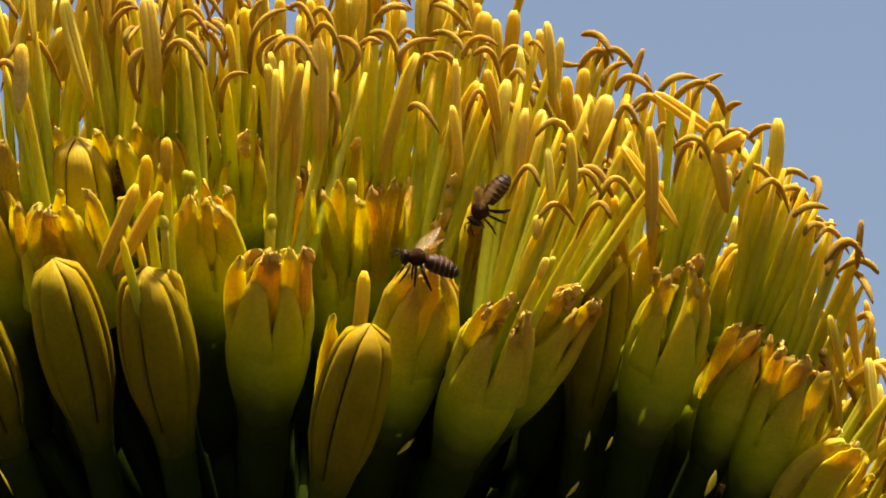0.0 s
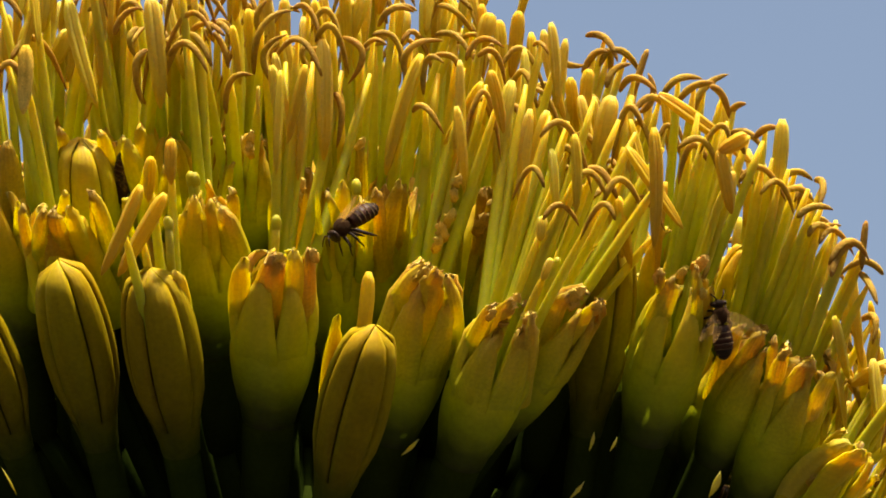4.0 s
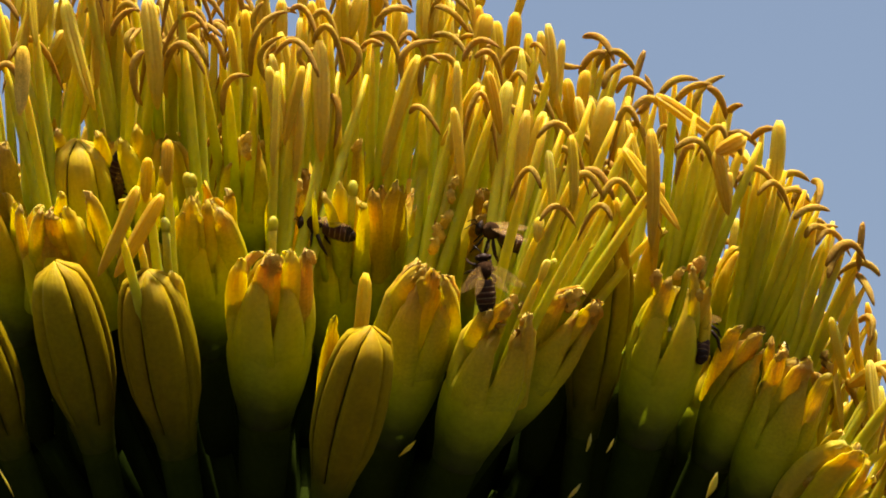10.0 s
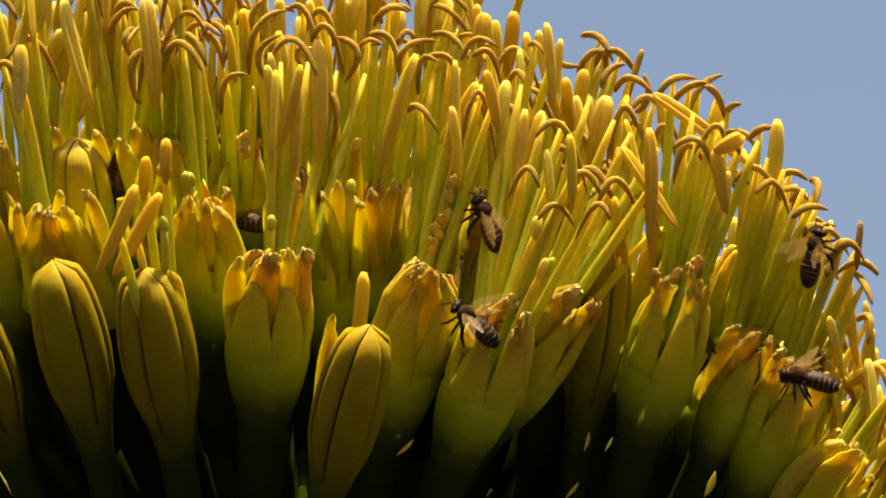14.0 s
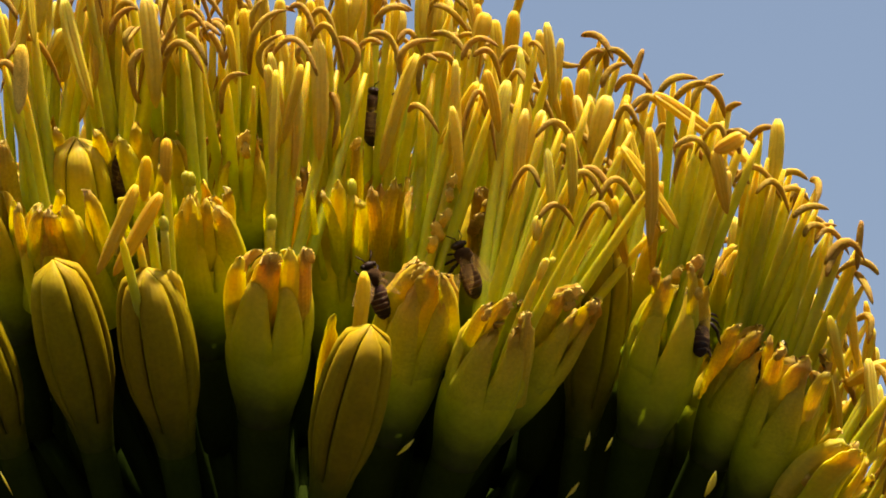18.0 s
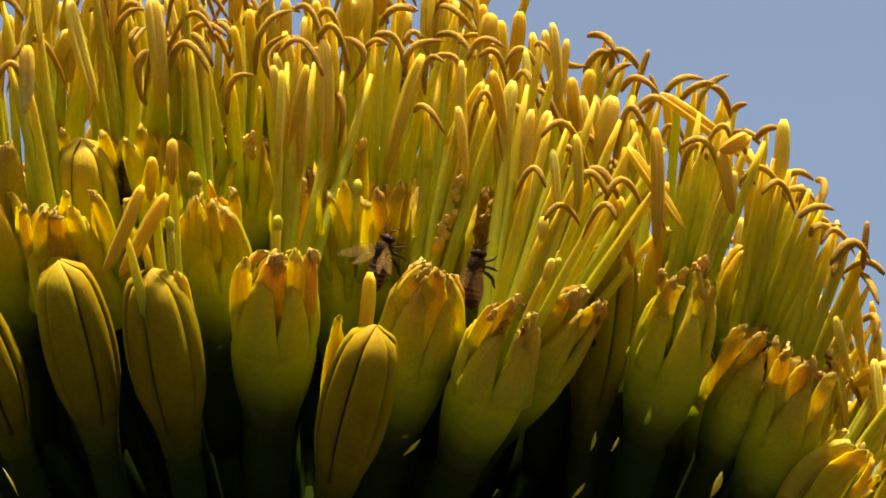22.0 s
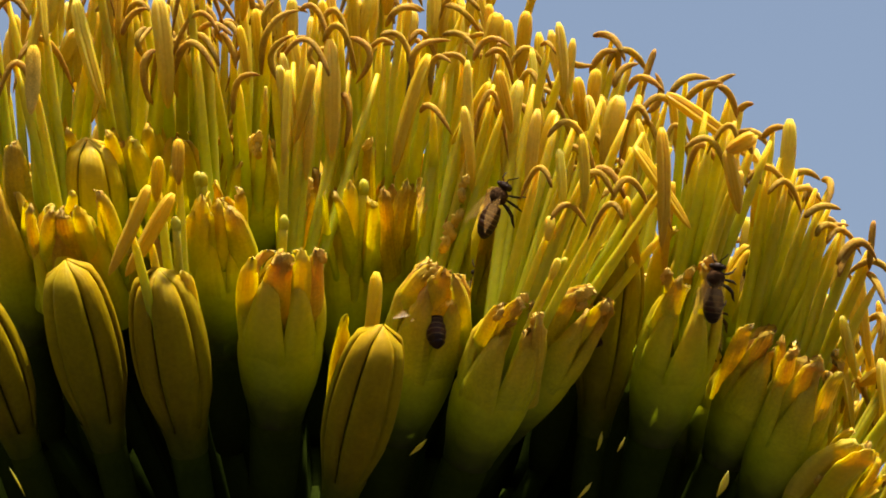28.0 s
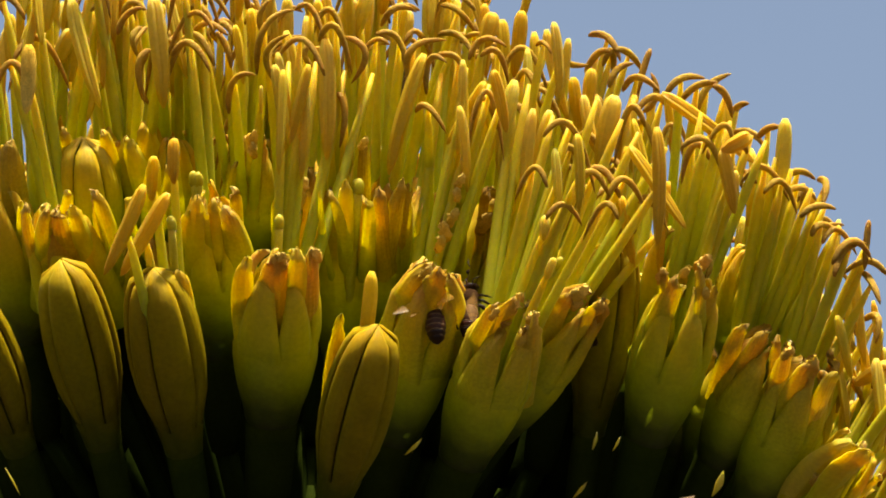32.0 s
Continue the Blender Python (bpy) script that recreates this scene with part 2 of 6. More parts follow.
def flower(base, tip, r, kind="open", spin=0.0, gape=0.0, wither=0.0, slim=1.0, label="", lean=None, skin=None):
    """A tubular flower: pedicel, ovary, perianth tube and six tepals. base: the foot of the tube; tip: the top of the tepals."""
    base, tip = np.asarray(base, float), np.asarray(tip, float)
    if lean is None:
        lean = np.interp(base[1], (8, 20, 34, 48), (14, 12, 8, 0))
    made = dict(low=base[2], high=tip[2], lean=lean, foot=base, up=unit(tip - base))
    base, tip = leaned(made, base), leaned(made, tip)
    axis = tip - base
    L = np.linalg.norm(axis)
    e1, e2, e3 = frame_of(axis)
    here = W(base)
    root = new("agave_flower")
    root.location = here
    if not label:
        label = {"bud": "closed yellow agave bud on a green ovary in the umbel",
                 "open": "open yellow agave flower with long stamens in the umbel",
                 "withered": "fading agave flower with curled orange tepal tips"}[kind]
    tagged(root, label, "flower", "flowers of the agave umbel")
    prof = BUD if kind == "bud" else OPEN
    # ovary and pedicel
    neck = base - e3 * 25
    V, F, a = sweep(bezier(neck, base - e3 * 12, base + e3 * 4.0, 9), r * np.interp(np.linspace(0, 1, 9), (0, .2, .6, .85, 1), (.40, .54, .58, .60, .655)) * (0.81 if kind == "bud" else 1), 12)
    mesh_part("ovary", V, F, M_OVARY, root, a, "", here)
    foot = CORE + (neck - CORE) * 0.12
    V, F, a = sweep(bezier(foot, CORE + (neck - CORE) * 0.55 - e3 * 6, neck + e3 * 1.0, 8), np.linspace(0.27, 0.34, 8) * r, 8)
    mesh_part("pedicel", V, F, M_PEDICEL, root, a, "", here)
    # perianth tube with six soft ribs
    top_v = 0.58 if kind != "bud" else 0.16
    n, k = 30, 9
    vs = np.linspace(0, top_v, k)
    f = np.arange(n) * 2 * math.pi / n
    V = []
    for v in vs:
        rr = r * np.interp(v, *prof) * (1 - 0.035 * np.abs(np.sin(3 * (f - spin))) * min(1, v * 6)) * (0.985 if v < 0.47 else 0.90)
        V += [base + e3 * L * v + rr[j] * (math.cos(f[j]) * e1 + math.sin(f[j]) * e2) for j in range(n)]
    F = [(i * n + j, i * n + (j + 1) % n, (i + 1) * n + (j + 1) % n, (i + 1) * n + j) for i in range(k - 1) for j in range(n)]
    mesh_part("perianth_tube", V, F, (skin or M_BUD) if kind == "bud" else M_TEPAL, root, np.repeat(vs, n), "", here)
    if kind == "bud":
        # added core: its dark colour gives the seams between the tepals their shade
        vs = np.linspace(0.1, 0.94, 14)
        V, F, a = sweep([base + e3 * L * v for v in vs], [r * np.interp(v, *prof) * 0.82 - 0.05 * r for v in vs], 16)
        mesh_part("inner_bud", V, F, M_SEAM_SHADE, root, a, "dark core added for the shade in the bud seams", here)
    # tepals
    rnd = random.Random(int(abs(base[0]) * 97 + abs(base[2]) * 13))
    for i in range(6):
        a0 = spin + i * math.pi / 3
        inner = i % 2
        wide = (0.44 if inner else 0.52) * rnd.uniform(0.98, 1.01) if kind == "bud" else (0.52 - 0.05 * inner) * rnd.uniform(0.84, 1.04) * slim
        length = rnd.uniform(0.985, 1.01) if kind == "bud" else rnd.uniform(0.86, 1.05)
        out = (0 if kind == "bud" else rnd.uniform(-0.16, 0.14) + gape)
        fade = wither * rnd.uniform(0.5, 1.2)
        v0 = 0.02 if kind == "bud" else 0.42
        kv, ku = 16, 7
        steep = 2.6 if kind == "bud" else 4
        V, al, ac = [], [], []
        us = np.linspace(-1, 1, ku)
        crumple = np.array([rnd.uniform(-1, 1) for _ in range(kv * ku * 3)]).reshape(kv, ku, 3)
        for side in (1, 0):
            for row, v in enumerate(np.linspace(v0, 1, kv)):
                q = (v - v0) / (1 - v0)
                vv = v0 + (v - v0) * length
                base_r = r * np.interp(v, *prof)
                rr = base_r * (1 - (0.05 if kind == 'bud' else 0.03) * inner) + r * out * q ** 2
                if fade:
                    rr += r * fade * 0.35 * max(0, q - 0.55) * math.sin(q * 9 + i)
                span = wide * (np.interp(q, (0, .2, .7, .92, 1), (1.05, 1, 1, 1, 1)) if kind == "bud" else
                               np.interp(q, (0, .15, .3, .5, .72, .88, .96, 1), (1.3, 1.22, 1.10, 0.92, 0.68, 0.44, 0.27, 0.08)))
                for col, u in enumerate(us):
                    rise = min(1, q * steep) ** 2 * (3 - 2 * min(1, q * steep))
                    curl = ((0.035 * (1 - u * u) - 0.03 * abs(u) ** 4) if kind == "bud" else (0.14 * (1 - u * u) - (0.03 + 0.05 * q) * abs(u) ** 3) * q ** 0.8) * rise
                    rad = rr + r * curl * (1 if side else 0.55) - (0 if side else r * (0.10 if kind == "bud" else 0.13 - 0.05 * q)) - 0.045 * r * (1 - rise)
                    rad = max(rad, 0.02 * r)
                    an = a0 + u * span
                    p = base + e3 * L * vv + rad * (math.cos(an) * e1 + math.sin(an) * e2)
                    if fade and q > 0.55:
                        j = fade * (q - 0.55) * r * 0.32
                        p = p + crumple[row, col] * j
                    V.append(p)
                    al.append(vv)
                    ac.append(u)
        F, half = [], kv * ku
        for i2 in range(kv - 1):
            for j in range(ku - 1):
                a_, b_ = i2 * ku + j, i2 * ku + j + 1
                F.append((a_, b_, b_ + ku, a_ + ku))
                F.append((half + a_ + ku, half + b_ + ku, half + b_, half + a_))
        for i2 in range(kv - 1):
            a_ = i2 * ku
            F.append((a_, a_ + ku, half + a_ + ku, half + a_))
            a_ += ku - 1
            F.append((a_ + ku, a_, half + a_, half + a_ + ku))
        for j in range(ku - 1):
            a_ = (kv - 1) * ku + j
            F.append((a_, a_ + 1, half + a_ + 1, half + a_))
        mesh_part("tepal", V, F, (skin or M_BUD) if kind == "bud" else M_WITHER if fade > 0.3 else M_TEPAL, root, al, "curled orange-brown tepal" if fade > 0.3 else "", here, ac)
    made.update(root=root, base=base, e1=e1, e2=e2, e3=e3, L=L, r=r, here=here, stamens=0)
    FLOWERS.append(made)
    return made


def filament(f, tip, thick=1.0, name="filament", mat=None, bow=0.0, end=0.42):
    """A filament from inside the flower to the tip."""
    tip = np.asarray(tip, float)
    h = np.dot(tip - f["base"], f["e3"])
    off = tip - f["base"] - f["e3"] * h
    start = f["base"] + f["e3"] * f["L"] * 0.3 + unit(off) * min(f["r"] * 0.5, np.linalg.norm(off))
    mid = f["base"] + f["e3"] * (0.55 * h) + off * 0.55 + f["e1"] * bow
    P = bezier(start, mid, tip, 11)
    R = np.interp(np.linspace(0, 1, 11), (0, .5, .8, .95, 1), (1.3, 1.18, 1.02, max(0.8, end), end)) * thick
    V, F, a = sweep(P, R, 9)
    f["stamens"] += 1
    return mesh_part(name, V, F, mat or M_FILAMENT, f["root"], a, "", f["here"])


def anther(f, a, c, b, w, mat=None, thick=1.0):
    """A stamen: the anther lies along the curve a, c, b (c: what bends it), w wide; the filament holds it in the middle."""
    mat = mat or M_ANTHER
    a, c, b = (leaned(f, np.asarray(p, float)) for p in (a, c, b))
    k = 15
    P = bezier(a, c, b, k)
    q = np.linspace(0, 1, k)
    R = w / 2 * np.interp(q, (0, .03, .10, .3, .7, .9, .97, 1), (.35, .62, .86, 1, .90, .58, .34, .12))
    slim = mat is M_OCHRE
    V, F, al = sweep(P, R, 12 if slim else 22, 0.2 if slim else 0.34, 0.8, wobble=0.10 if slim else 0.03, toward=(random.uniform(-.45, .35), -1, random.uniform(-.1, .2)))
    ac = np.tile(np.sin(np.arange(len(V) // k) * 2 * math.pi * k / len(V)), k) * 0.6
    hold = P[k // 2] + np.array((0, w * 0.45, 0))
    fil = filament(f, hold, thick)
    ob = mesh_part("anther", V, F, mat, fil, al, "", f["here"], ac)
    return ob


def straight(f, a, b, w, mat=None, thick=1.0):
    a, b = np.asarray(a, float), np.asarray(b, float)
    side = np.array((random.uniform(-1, 1), 0, random.uniform(-.3, .3))) * np.linalg.norm(b - a) * 0.06
    return anther(f, a, (a + b) / 2 + side, b, w, mat, thick)


def arch(f, a, m, b, w, mat=None, thick=1.0):
    """An emptied anther, bent over from a by m to b."""
    a, m, b = (np.asarray(p, float) for p in (a, m, b))
    return anther(f, a, 2 * m - (a + b) / 2, b, min(w, 1.75), mat or M_OCHRE, thick)


def style(f, tip, w=2.2):
    """A style with its pale three-lobed knob."""
    tip = leaned(f, np.asarray(tip, float))
    fil = filament(f, tip, 0.78 * w, "style", M_STYLE, end=0.95)
    P = bezier(tip - f["e3"] * 1.5, tip, tip + f["e3"] * 1.9, 7)
    V, F, a = sweep(P, w * np.array((.72, .86, .94, .96, .93, .78, .4)), 9, 0.12)
    mesh_part("stigma", V, F, M_STYLE, fil, 0.8 + 0.2 * a, "pale green stigma", f["here"])


def fill(f, n, reach, spread=6.0, seed=0):
    """n further stamens that end about reach millimetres from the flower's foot."""
    rnd = random.Random(seed)
    if f["foot"][0] < 5 and f["foot"][2] < -15 and f["foot"][1] < 40:
        reach += 16
    for i in range(n):
        h = reach * rnd.uniform(0.80, 1.0)
        an = rnd.uniform(0, 2 * math.pi)
        d = spread * rnd.uniform(0.4, 1.1)
        top = f["foot"] + f["up"] * h + np.array((0, 9.0 * (f["lean"] > 0), 0)) + (math.cos(an) * f["e1"] + math.sin(an) * f["e2"]) * d
        kind = rnd.random()
        if kind < 0.58:
            ln, lean = rnd.uniform(13, 24), rnd.uniform(-0.25, 0.25)
            down = np.array((lean, rnd.uniform(-.2, .2), -1))
            straight(f, top - down * ln * 0.3, top + down * ln * 0.7, rnd.uniform(2.0, 2.9), M_CREAM if rnd.random() < 0.5 else M_ANTHER)
        else:
            s = rnd.choice((-1, 1)) * rnd.uniform(3.4, 6.2)
            y = rnd.uniform(-3, 3)
            arch(f, top + np.array((-s, -y, -rnd.uniform(2, 9))), top, top + np.array((s * rnd.uniform(0.7, 1.3), y, -rnd.uniform(6, 15))), rnd.uniform(1.3, 1.7))


def scrap(f, p, size, bend=0.3):
    """A dried, crumpled tepal end or anther rest, buff with old pollen."""
    p = leaned(f, np.asarray(p, float))
    d = unit(f["e3"] + np.array((bend, -0.2, 0))) * size * 1.25
    k = 9
    P = bezier(p - d * 0.6, p + np.array((bend * size * 0.4, -0.3, 0)), p + d * 0.6, k)
    V, F, a = sweep(P, size * 0.35 * np.array((.5, .8, 1, .8, 1.1, .8, .95, .6, .25)), 13, 0.45, 0.45, wobble=0.9)
    V = V + (np.random.rand(len(V), 3) - 0.5) * size * 0.16
    mesh_part("dried_tip", V, F, M_POLLEN, f["root"], a, "crumpled buff dried tip", f["here"])


def sliver(f, a, b, w):
    """A thin pale strip set among the stems."""
    a, b = np.asarray(a, float), np.asarray(b, float)
    P = bezier(a, (a + b) / 2 + np.array((w * 0.4, 0, 0)), b, 7)
    V, F, al = sweep(P, w / 2 * np.array((.1, .5, .85, 1, .8, .5, .15)), 8, 0.2, 0.4)
    mesh_part("dry_strip", V, F, M_CREAM, f["root"], al, "thin pale strip", f["here"])


def strap(f, tip, foot, w, mat=None, bow=0.12, seed=0):
    """A single tepal end that stands clear: a broad, cupped blade with rolled rims, drawn out to a crumpled, hooked tip."""
    tip, foot = leaned(f, np.asarray(tip, float)), leaned(f, np.asarray(foot, float))
    d = tip - foot
    deep = foot - d * 0.6 + np.array((0, 6.0, 0)) + (f["base"] + f["e3"] * f["L"] * 0.4 - foot) * 0.25
    side = np.array((-d[2], 0, d[0]))
    kv, ku = 22, 9
    rnd = random.Random(seed)
    P = bezier(deep, foot + d * 0.35 + side * bow + np.array((0, -2.5, 0)), tip, kv)
    into = unit(f["base"] + f["e3"] * f["L"] - tip + np.array((0, 3.0, 0)))
    for row, s in ((-4, .15), (-3, .5), (-2, 1.0), (-1, 1.9)):
        P[row] += into * s * rnd.uniform(0.1, 0.9) * (mat is not M_BUD) + np.array((rnd.uniform(-.3, .3), -0.2, rnd.uniform(-.3, .2)))
    q = np.linspace(0, 1, kv)
    H = w / 2 * np.interp(q, (0, .3, .5, .68, .82, .92, .97, 1), (1.75, 1.72, 1.62, 1.4, 1.12, .78, .5, .14))
    T = np.gradient(P, axis=0)
    T /= np.linalg.norm(T, axis=1)[:, None] + 1e-12
    out = unit((foot - f["base"]) * np.array((0.6, 0.3, 0)) + np.array((rnd.uniform(-4, 4), -9.0, 2.0)))
    A = out - (T @ out)[:, None] * T
    A /= np.linalg.norm(A, axis=1)[:, None] + 1e-9
    B = np.cross(T, A)
    us = np.linspace(-1, 1, ku)
    crumple = np.array([rnd.uniform(-1, 1) for _ in range(kv * ku * 3)]).reshape(kv, ku, 3)
    ph, cup = rnd.uniform(0, 6), rnd.uniform(0.45, 0.75)
    sheets = []
    for depth in (0.0, 1.0):
        u = us[None, :, None]
        ripple = 0.10 * w * np.sin(q * 11 + ph)[:, None, None] * np.abs(u) ** 3 * np.clip(q, 0.3, 1)[:, None, None]
        V = P[:, None, :] + B[:, None, :] * H[:, None, None] * u
        V = V + A[:, None, :] * (ripple - H[:, None, None] * cup * u * u - depth * w * (0.20 - 0.11 * u * u) * np.interp(q, (0, .7, 1), (1, .8, .35))[:, None, None])
        V = V + crumple * (np.clip(q - 0.62, 0, 1) * w * 0.24)[:, None, None]
        sheets.append(V.reshape(-1, 3))
    half = kv * ku
    F = []
    for i in range(kv - 1):
        for k in range(ku - 1):
            a = i * ku + k
            F += [(a, a + 1, a + 1 + ku, a + ku), (half + a + ku, half + a + 1 + ku, half + a + 1, half + a)]
        a, b = i * ku, i * ku + ku - 1
        F += [(a, a + ku, half + a + ku, half + a), (b + ku, b, half + b, half + b + ku)]
    for k in range(ku - 1):
        a = (kv - 1) * ku + k
        F.append((a, a + 1, half + a + 1, half + a))
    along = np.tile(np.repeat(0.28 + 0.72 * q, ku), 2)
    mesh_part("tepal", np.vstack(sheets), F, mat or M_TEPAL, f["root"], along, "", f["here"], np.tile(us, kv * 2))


# ---- ground and stalk ----
me = bpy.data.meshes.new("ground")
me.from_pydata([(-3000, -3000, 0), (3000, -3000, 0), (3000, 3000, 0), (-3000, 3000, 0)], [], [(0, 1, 2, 3)])
me.materials.append(M_EARTH)
tagged(new("ground", me), "dry bare brown soil under the agave stalk", "ground", kind="structure")


def branch():
    """The flowering branch that bears the umbel, down to the ground."""
    root = new("flower_stalk")
    root.location = W(CORE)
    tagged(root, "thick green agave flower stalk under the umbel", "plant stalk")
    c = CORE
    top = np.array(SEAT) + TURN @ (c / 1000)
    P = [c + np.array(p) for p in ((0, 0, 24), (0, 0, 14), (0, 2, 0), (0, 6, -16), (0, 14, -34), (0, 30, -60))]
    V, F, a = sweep(P, (6, 13, 18, 16, 13, 12), 18, wobble=0.05)
    mesh_part("umbel_base", V, F, M_STALK, root, a, "", W(c))
    low = np.linalg.inv(TURN) @ ((np.array((top[0], top[1] + 0.02, -0.02)) - SEAT) * 1000)
    P = bezier(P[-1], (P[-1] + low) / 2 + np.array((0, 20, 0)), low, 14)
    V, F, a = sweep(P, np.linspace(12, 42, 14), 18, wobble=0.04)
    mesh_part("stem", V, F, M_STALK, root, a, "", W(c))


branch()


def sky_block_wall(name, x, y, wide, deep, high):
    """An unseen plain wall, added round the viewer to block light from the low sky."""
    bm = bmesh.new()
    bmesh.ops.create_cube(bm, size=1)
    bmesh.ops.scale(bm, vec=(wide, deep, high), verts=bm.verts)
    bmesh.ops.bevel(bm, geom=bm.edges[:], offset=0.03, segments=2, affect="EDGES")
    me = bpy.data.meshes.new(name)
    bm.to_mesh(me)
    bm.free()
    me.materials.append(M_SKY_BLOCK)
    ob = new(name, me)
    ob.location = (x, y, high / 2)
    tagged(ob, "plain dark wall added out of view to block low sky", "wall", kind="structure")


# Added out of view; each height sets how much low sky reaches the umbel.
sky_block_wall("wall_south", 0, -3.2, 7.0, 0.3, 2.4)
sky_block_wall("wall_west", -3.35, -0.5, 0.3, 5.1, 2.6)
sky_block_wall("wall_east", 3.35, -0.5, 0.3, 5.1, 1.3)


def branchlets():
    """The crowded short branchlets in the heart of the umbel, added to close its gaps, with its shade in their colour.
    """
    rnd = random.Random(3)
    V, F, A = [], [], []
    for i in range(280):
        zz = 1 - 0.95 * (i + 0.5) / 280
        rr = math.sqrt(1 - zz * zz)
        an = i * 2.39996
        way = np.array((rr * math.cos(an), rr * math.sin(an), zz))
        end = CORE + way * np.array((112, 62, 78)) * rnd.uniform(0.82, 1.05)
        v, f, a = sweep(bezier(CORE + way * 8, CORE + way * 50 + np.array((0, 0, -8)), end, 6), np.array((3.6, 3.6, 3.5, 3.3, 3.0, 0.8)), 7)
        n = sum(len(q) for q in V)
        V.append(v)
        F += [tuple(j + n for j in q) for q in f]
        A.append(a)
    ob = mesh_part("branchlets", np.vstack(V), F, M_PEDICEL, None, np.concatenate(A), "crowded green branchlets inside the umbel, darkened for shade", W(CORE))
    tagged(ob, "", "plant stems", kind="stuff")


branchlets()

# ---- flowers of the umbel: buds, open and fading ones, with their stamens ----
f_a = flower((-74.6, 0, -43.0), (-84.0, -2, -2.8), 8.1, "bud", spin=0.35)
f_b = flower((-57.0, -3, -44.2), (-63.8, -5, -4.4), 8.6, "bud", spin=0.72)
straight(f_b, (-64.8, -19.7, 13.4), (-73.4, -17.9, -5.9), 3.2, M_ANTHER)
straight(f_b, (-60.1, -9.8, 11.7), (-70.5, -7.0, -6.2), 3.5, M_ANTHER)
straight(f_b, (-63.6, -3.1, 19.8), (-64.3, -0.3, 10.0), 2.8, M_ANTHER)
straight(f_b, (-59.0, -6.9, 23.6), (-59.0, -6.7, 13.6), 2.9, M_ANTHER)
strap(f_b, (-57.6, -6.0, -4.8), (-55.4, -5.0, -15.8), 2.7, M_TEPAL, -0.07, 61)
strap(f_b, (-63.9, -7.0, -5.5), (-65.4, -6.0, -15.8), 2.2, M_WITHER, 0.12, 62)
style(f_b, (-59.7, -5, 5.0), 1.2)
f_c = flower((-38.1, 0, -37.1), (-36.1, -2, -0.1), 9.7, "open", spin=0.05, wither=0.35, slim=0.95)
filament(f_c, (-22.5, 20, 39.3), 1.15)
filament(f_c, (-29.0, 20, 41.2), 1.1)
filament(f_c, (-16.3, 22, 38.7), 1.1)
filament(f_c, (-35.0, 20, 41.2), 1.1)
scrap(f_c, (-35.9, -9.4, -3.1), 3.4, 0.3)
scrap(f_c, (-27.9, -8.0, -1.7), 2.6, -0.4)
strap(f_c, (-43.5, -8.0, -2.1), (-44.8, -7.0, -14.6), 3.3, M_TEPAL, 0.11, 57)
strap(f_c, (-28.4, -8.0, 0.1), (-27.2, -7.0, -14.6), 3.5, M_ORANGE, 0.07, 58)
strap(f_c, (-36.4, -10.0, -1.3), (-37.4, -9.0, -16.4), 5.1, M_WITHER, 0.01, 59)
strap(f_c, (-32.0, -10.0, 0.1), (-30.5, -9.0, -14.5), 3.5, M_TEPAL, 0.04, 60)
style(f_c, (-36.4, -2, 5.3), 1.2)
fill(f_c, 6, 67, seed=22)
f_d = flower((-24.6, -12, -55.0), (-14.6, -14, -16.8), 7.9, "bud", spin=0.75)
straight(f_d, (-16.1, -12.7, -5.2), (-18.8, -9.9, -26.7), 3.5, M_ANTHER)
strap(f_d, (-22.5, -10, -14.6), (-24.7, -9, -31.8), 2.6, M_BUD, 0.03, 140)
f_e = flower((-11.6, 6, -41.4), (-2.0, 4, -4.6), 9.0, "withered", spin=0.20, gape=0.10, wither=0.60)
filament(f_e, (9.5, 20, 36.2), 1.1)
filament(f_e, (4.5, 22, 40.0), 1.1)
filament(f_e, (-1.2, 20, 38.7), 1.1)
filament(f_e, (13.8, 18, 34.2), 1.0)
scrap(f_e, (-4.8, -1.5, -5.8), 3.4, 0.5)
scrap(f_e, (-3.9, -1.1, -8.7), 2.6, 0.2)
scrap(f_e, (-2.0, -1.3, -5.5), 2.6, -0.5)
strap(f_e, (-3.2, -2.0, -3.3), (-10.3, -1.0, -15.3), 3.8, M_WITHER, 0.15, 36)
strap(f_e, (0.7, -3.0, -5.8), (4.7, -2.0, -17.1), 3.0, M_WITHER, -0.11, 37)
strap(f_e, (-1.5, -4.0, -4.5), (-2.7, -3.0, -17.1), 4.6, M_WITHER, -0.04, 38)
fill(f_e, 6, 67, seed=38)
f_f = flower((3.4, 0, -46.1), (16.1, -2, -12.5), 9.0, "withered", spin=0.10, wither=0.80)
filament(f_f, (23.6, 16, 29.2), 1.15)
filament(f_f, (15.1, 18, 33.0), 1.15)
filament(f_f, (27.6, 16, 27.9), 1.1)
filament(f_f, (18.3, 20, 36.2), 1.1)
scrap(f_f, (15.4, -6, -11.2), 2.6, 0.3)
scrap(f_f, (12.3, -6, -15.1), 2.8, 0.6)
scrap(f_f, (10.9, -6, -17.9), 2.6, 0.5)
straight(f_f, (28.3, -7.6, 24.6), (28.6, -7.9, 7.5), 2.4, M_ANTHER)
straight(f_f, (21.6, -2.6, 6.9), (21.0, -3.0, 1.4), 2.4, M_CREAM)
straight(f_f, (23.4, -7.7, -2.3), (21.5, -6.7, -7.2), 2.0, M_CREAM)
arch(f_f, (21.6, -5.7, 6.1), (25.5, -4.7, 9.3), (29.5, -3.7, 4.6), 1.4, thick=1.10)
arch(f_f, (37.2, -6.5, 6.0), (34.1, -5.5, 9.3), (29.7, -4.5, 1.7), 1.4, thick=1.00)
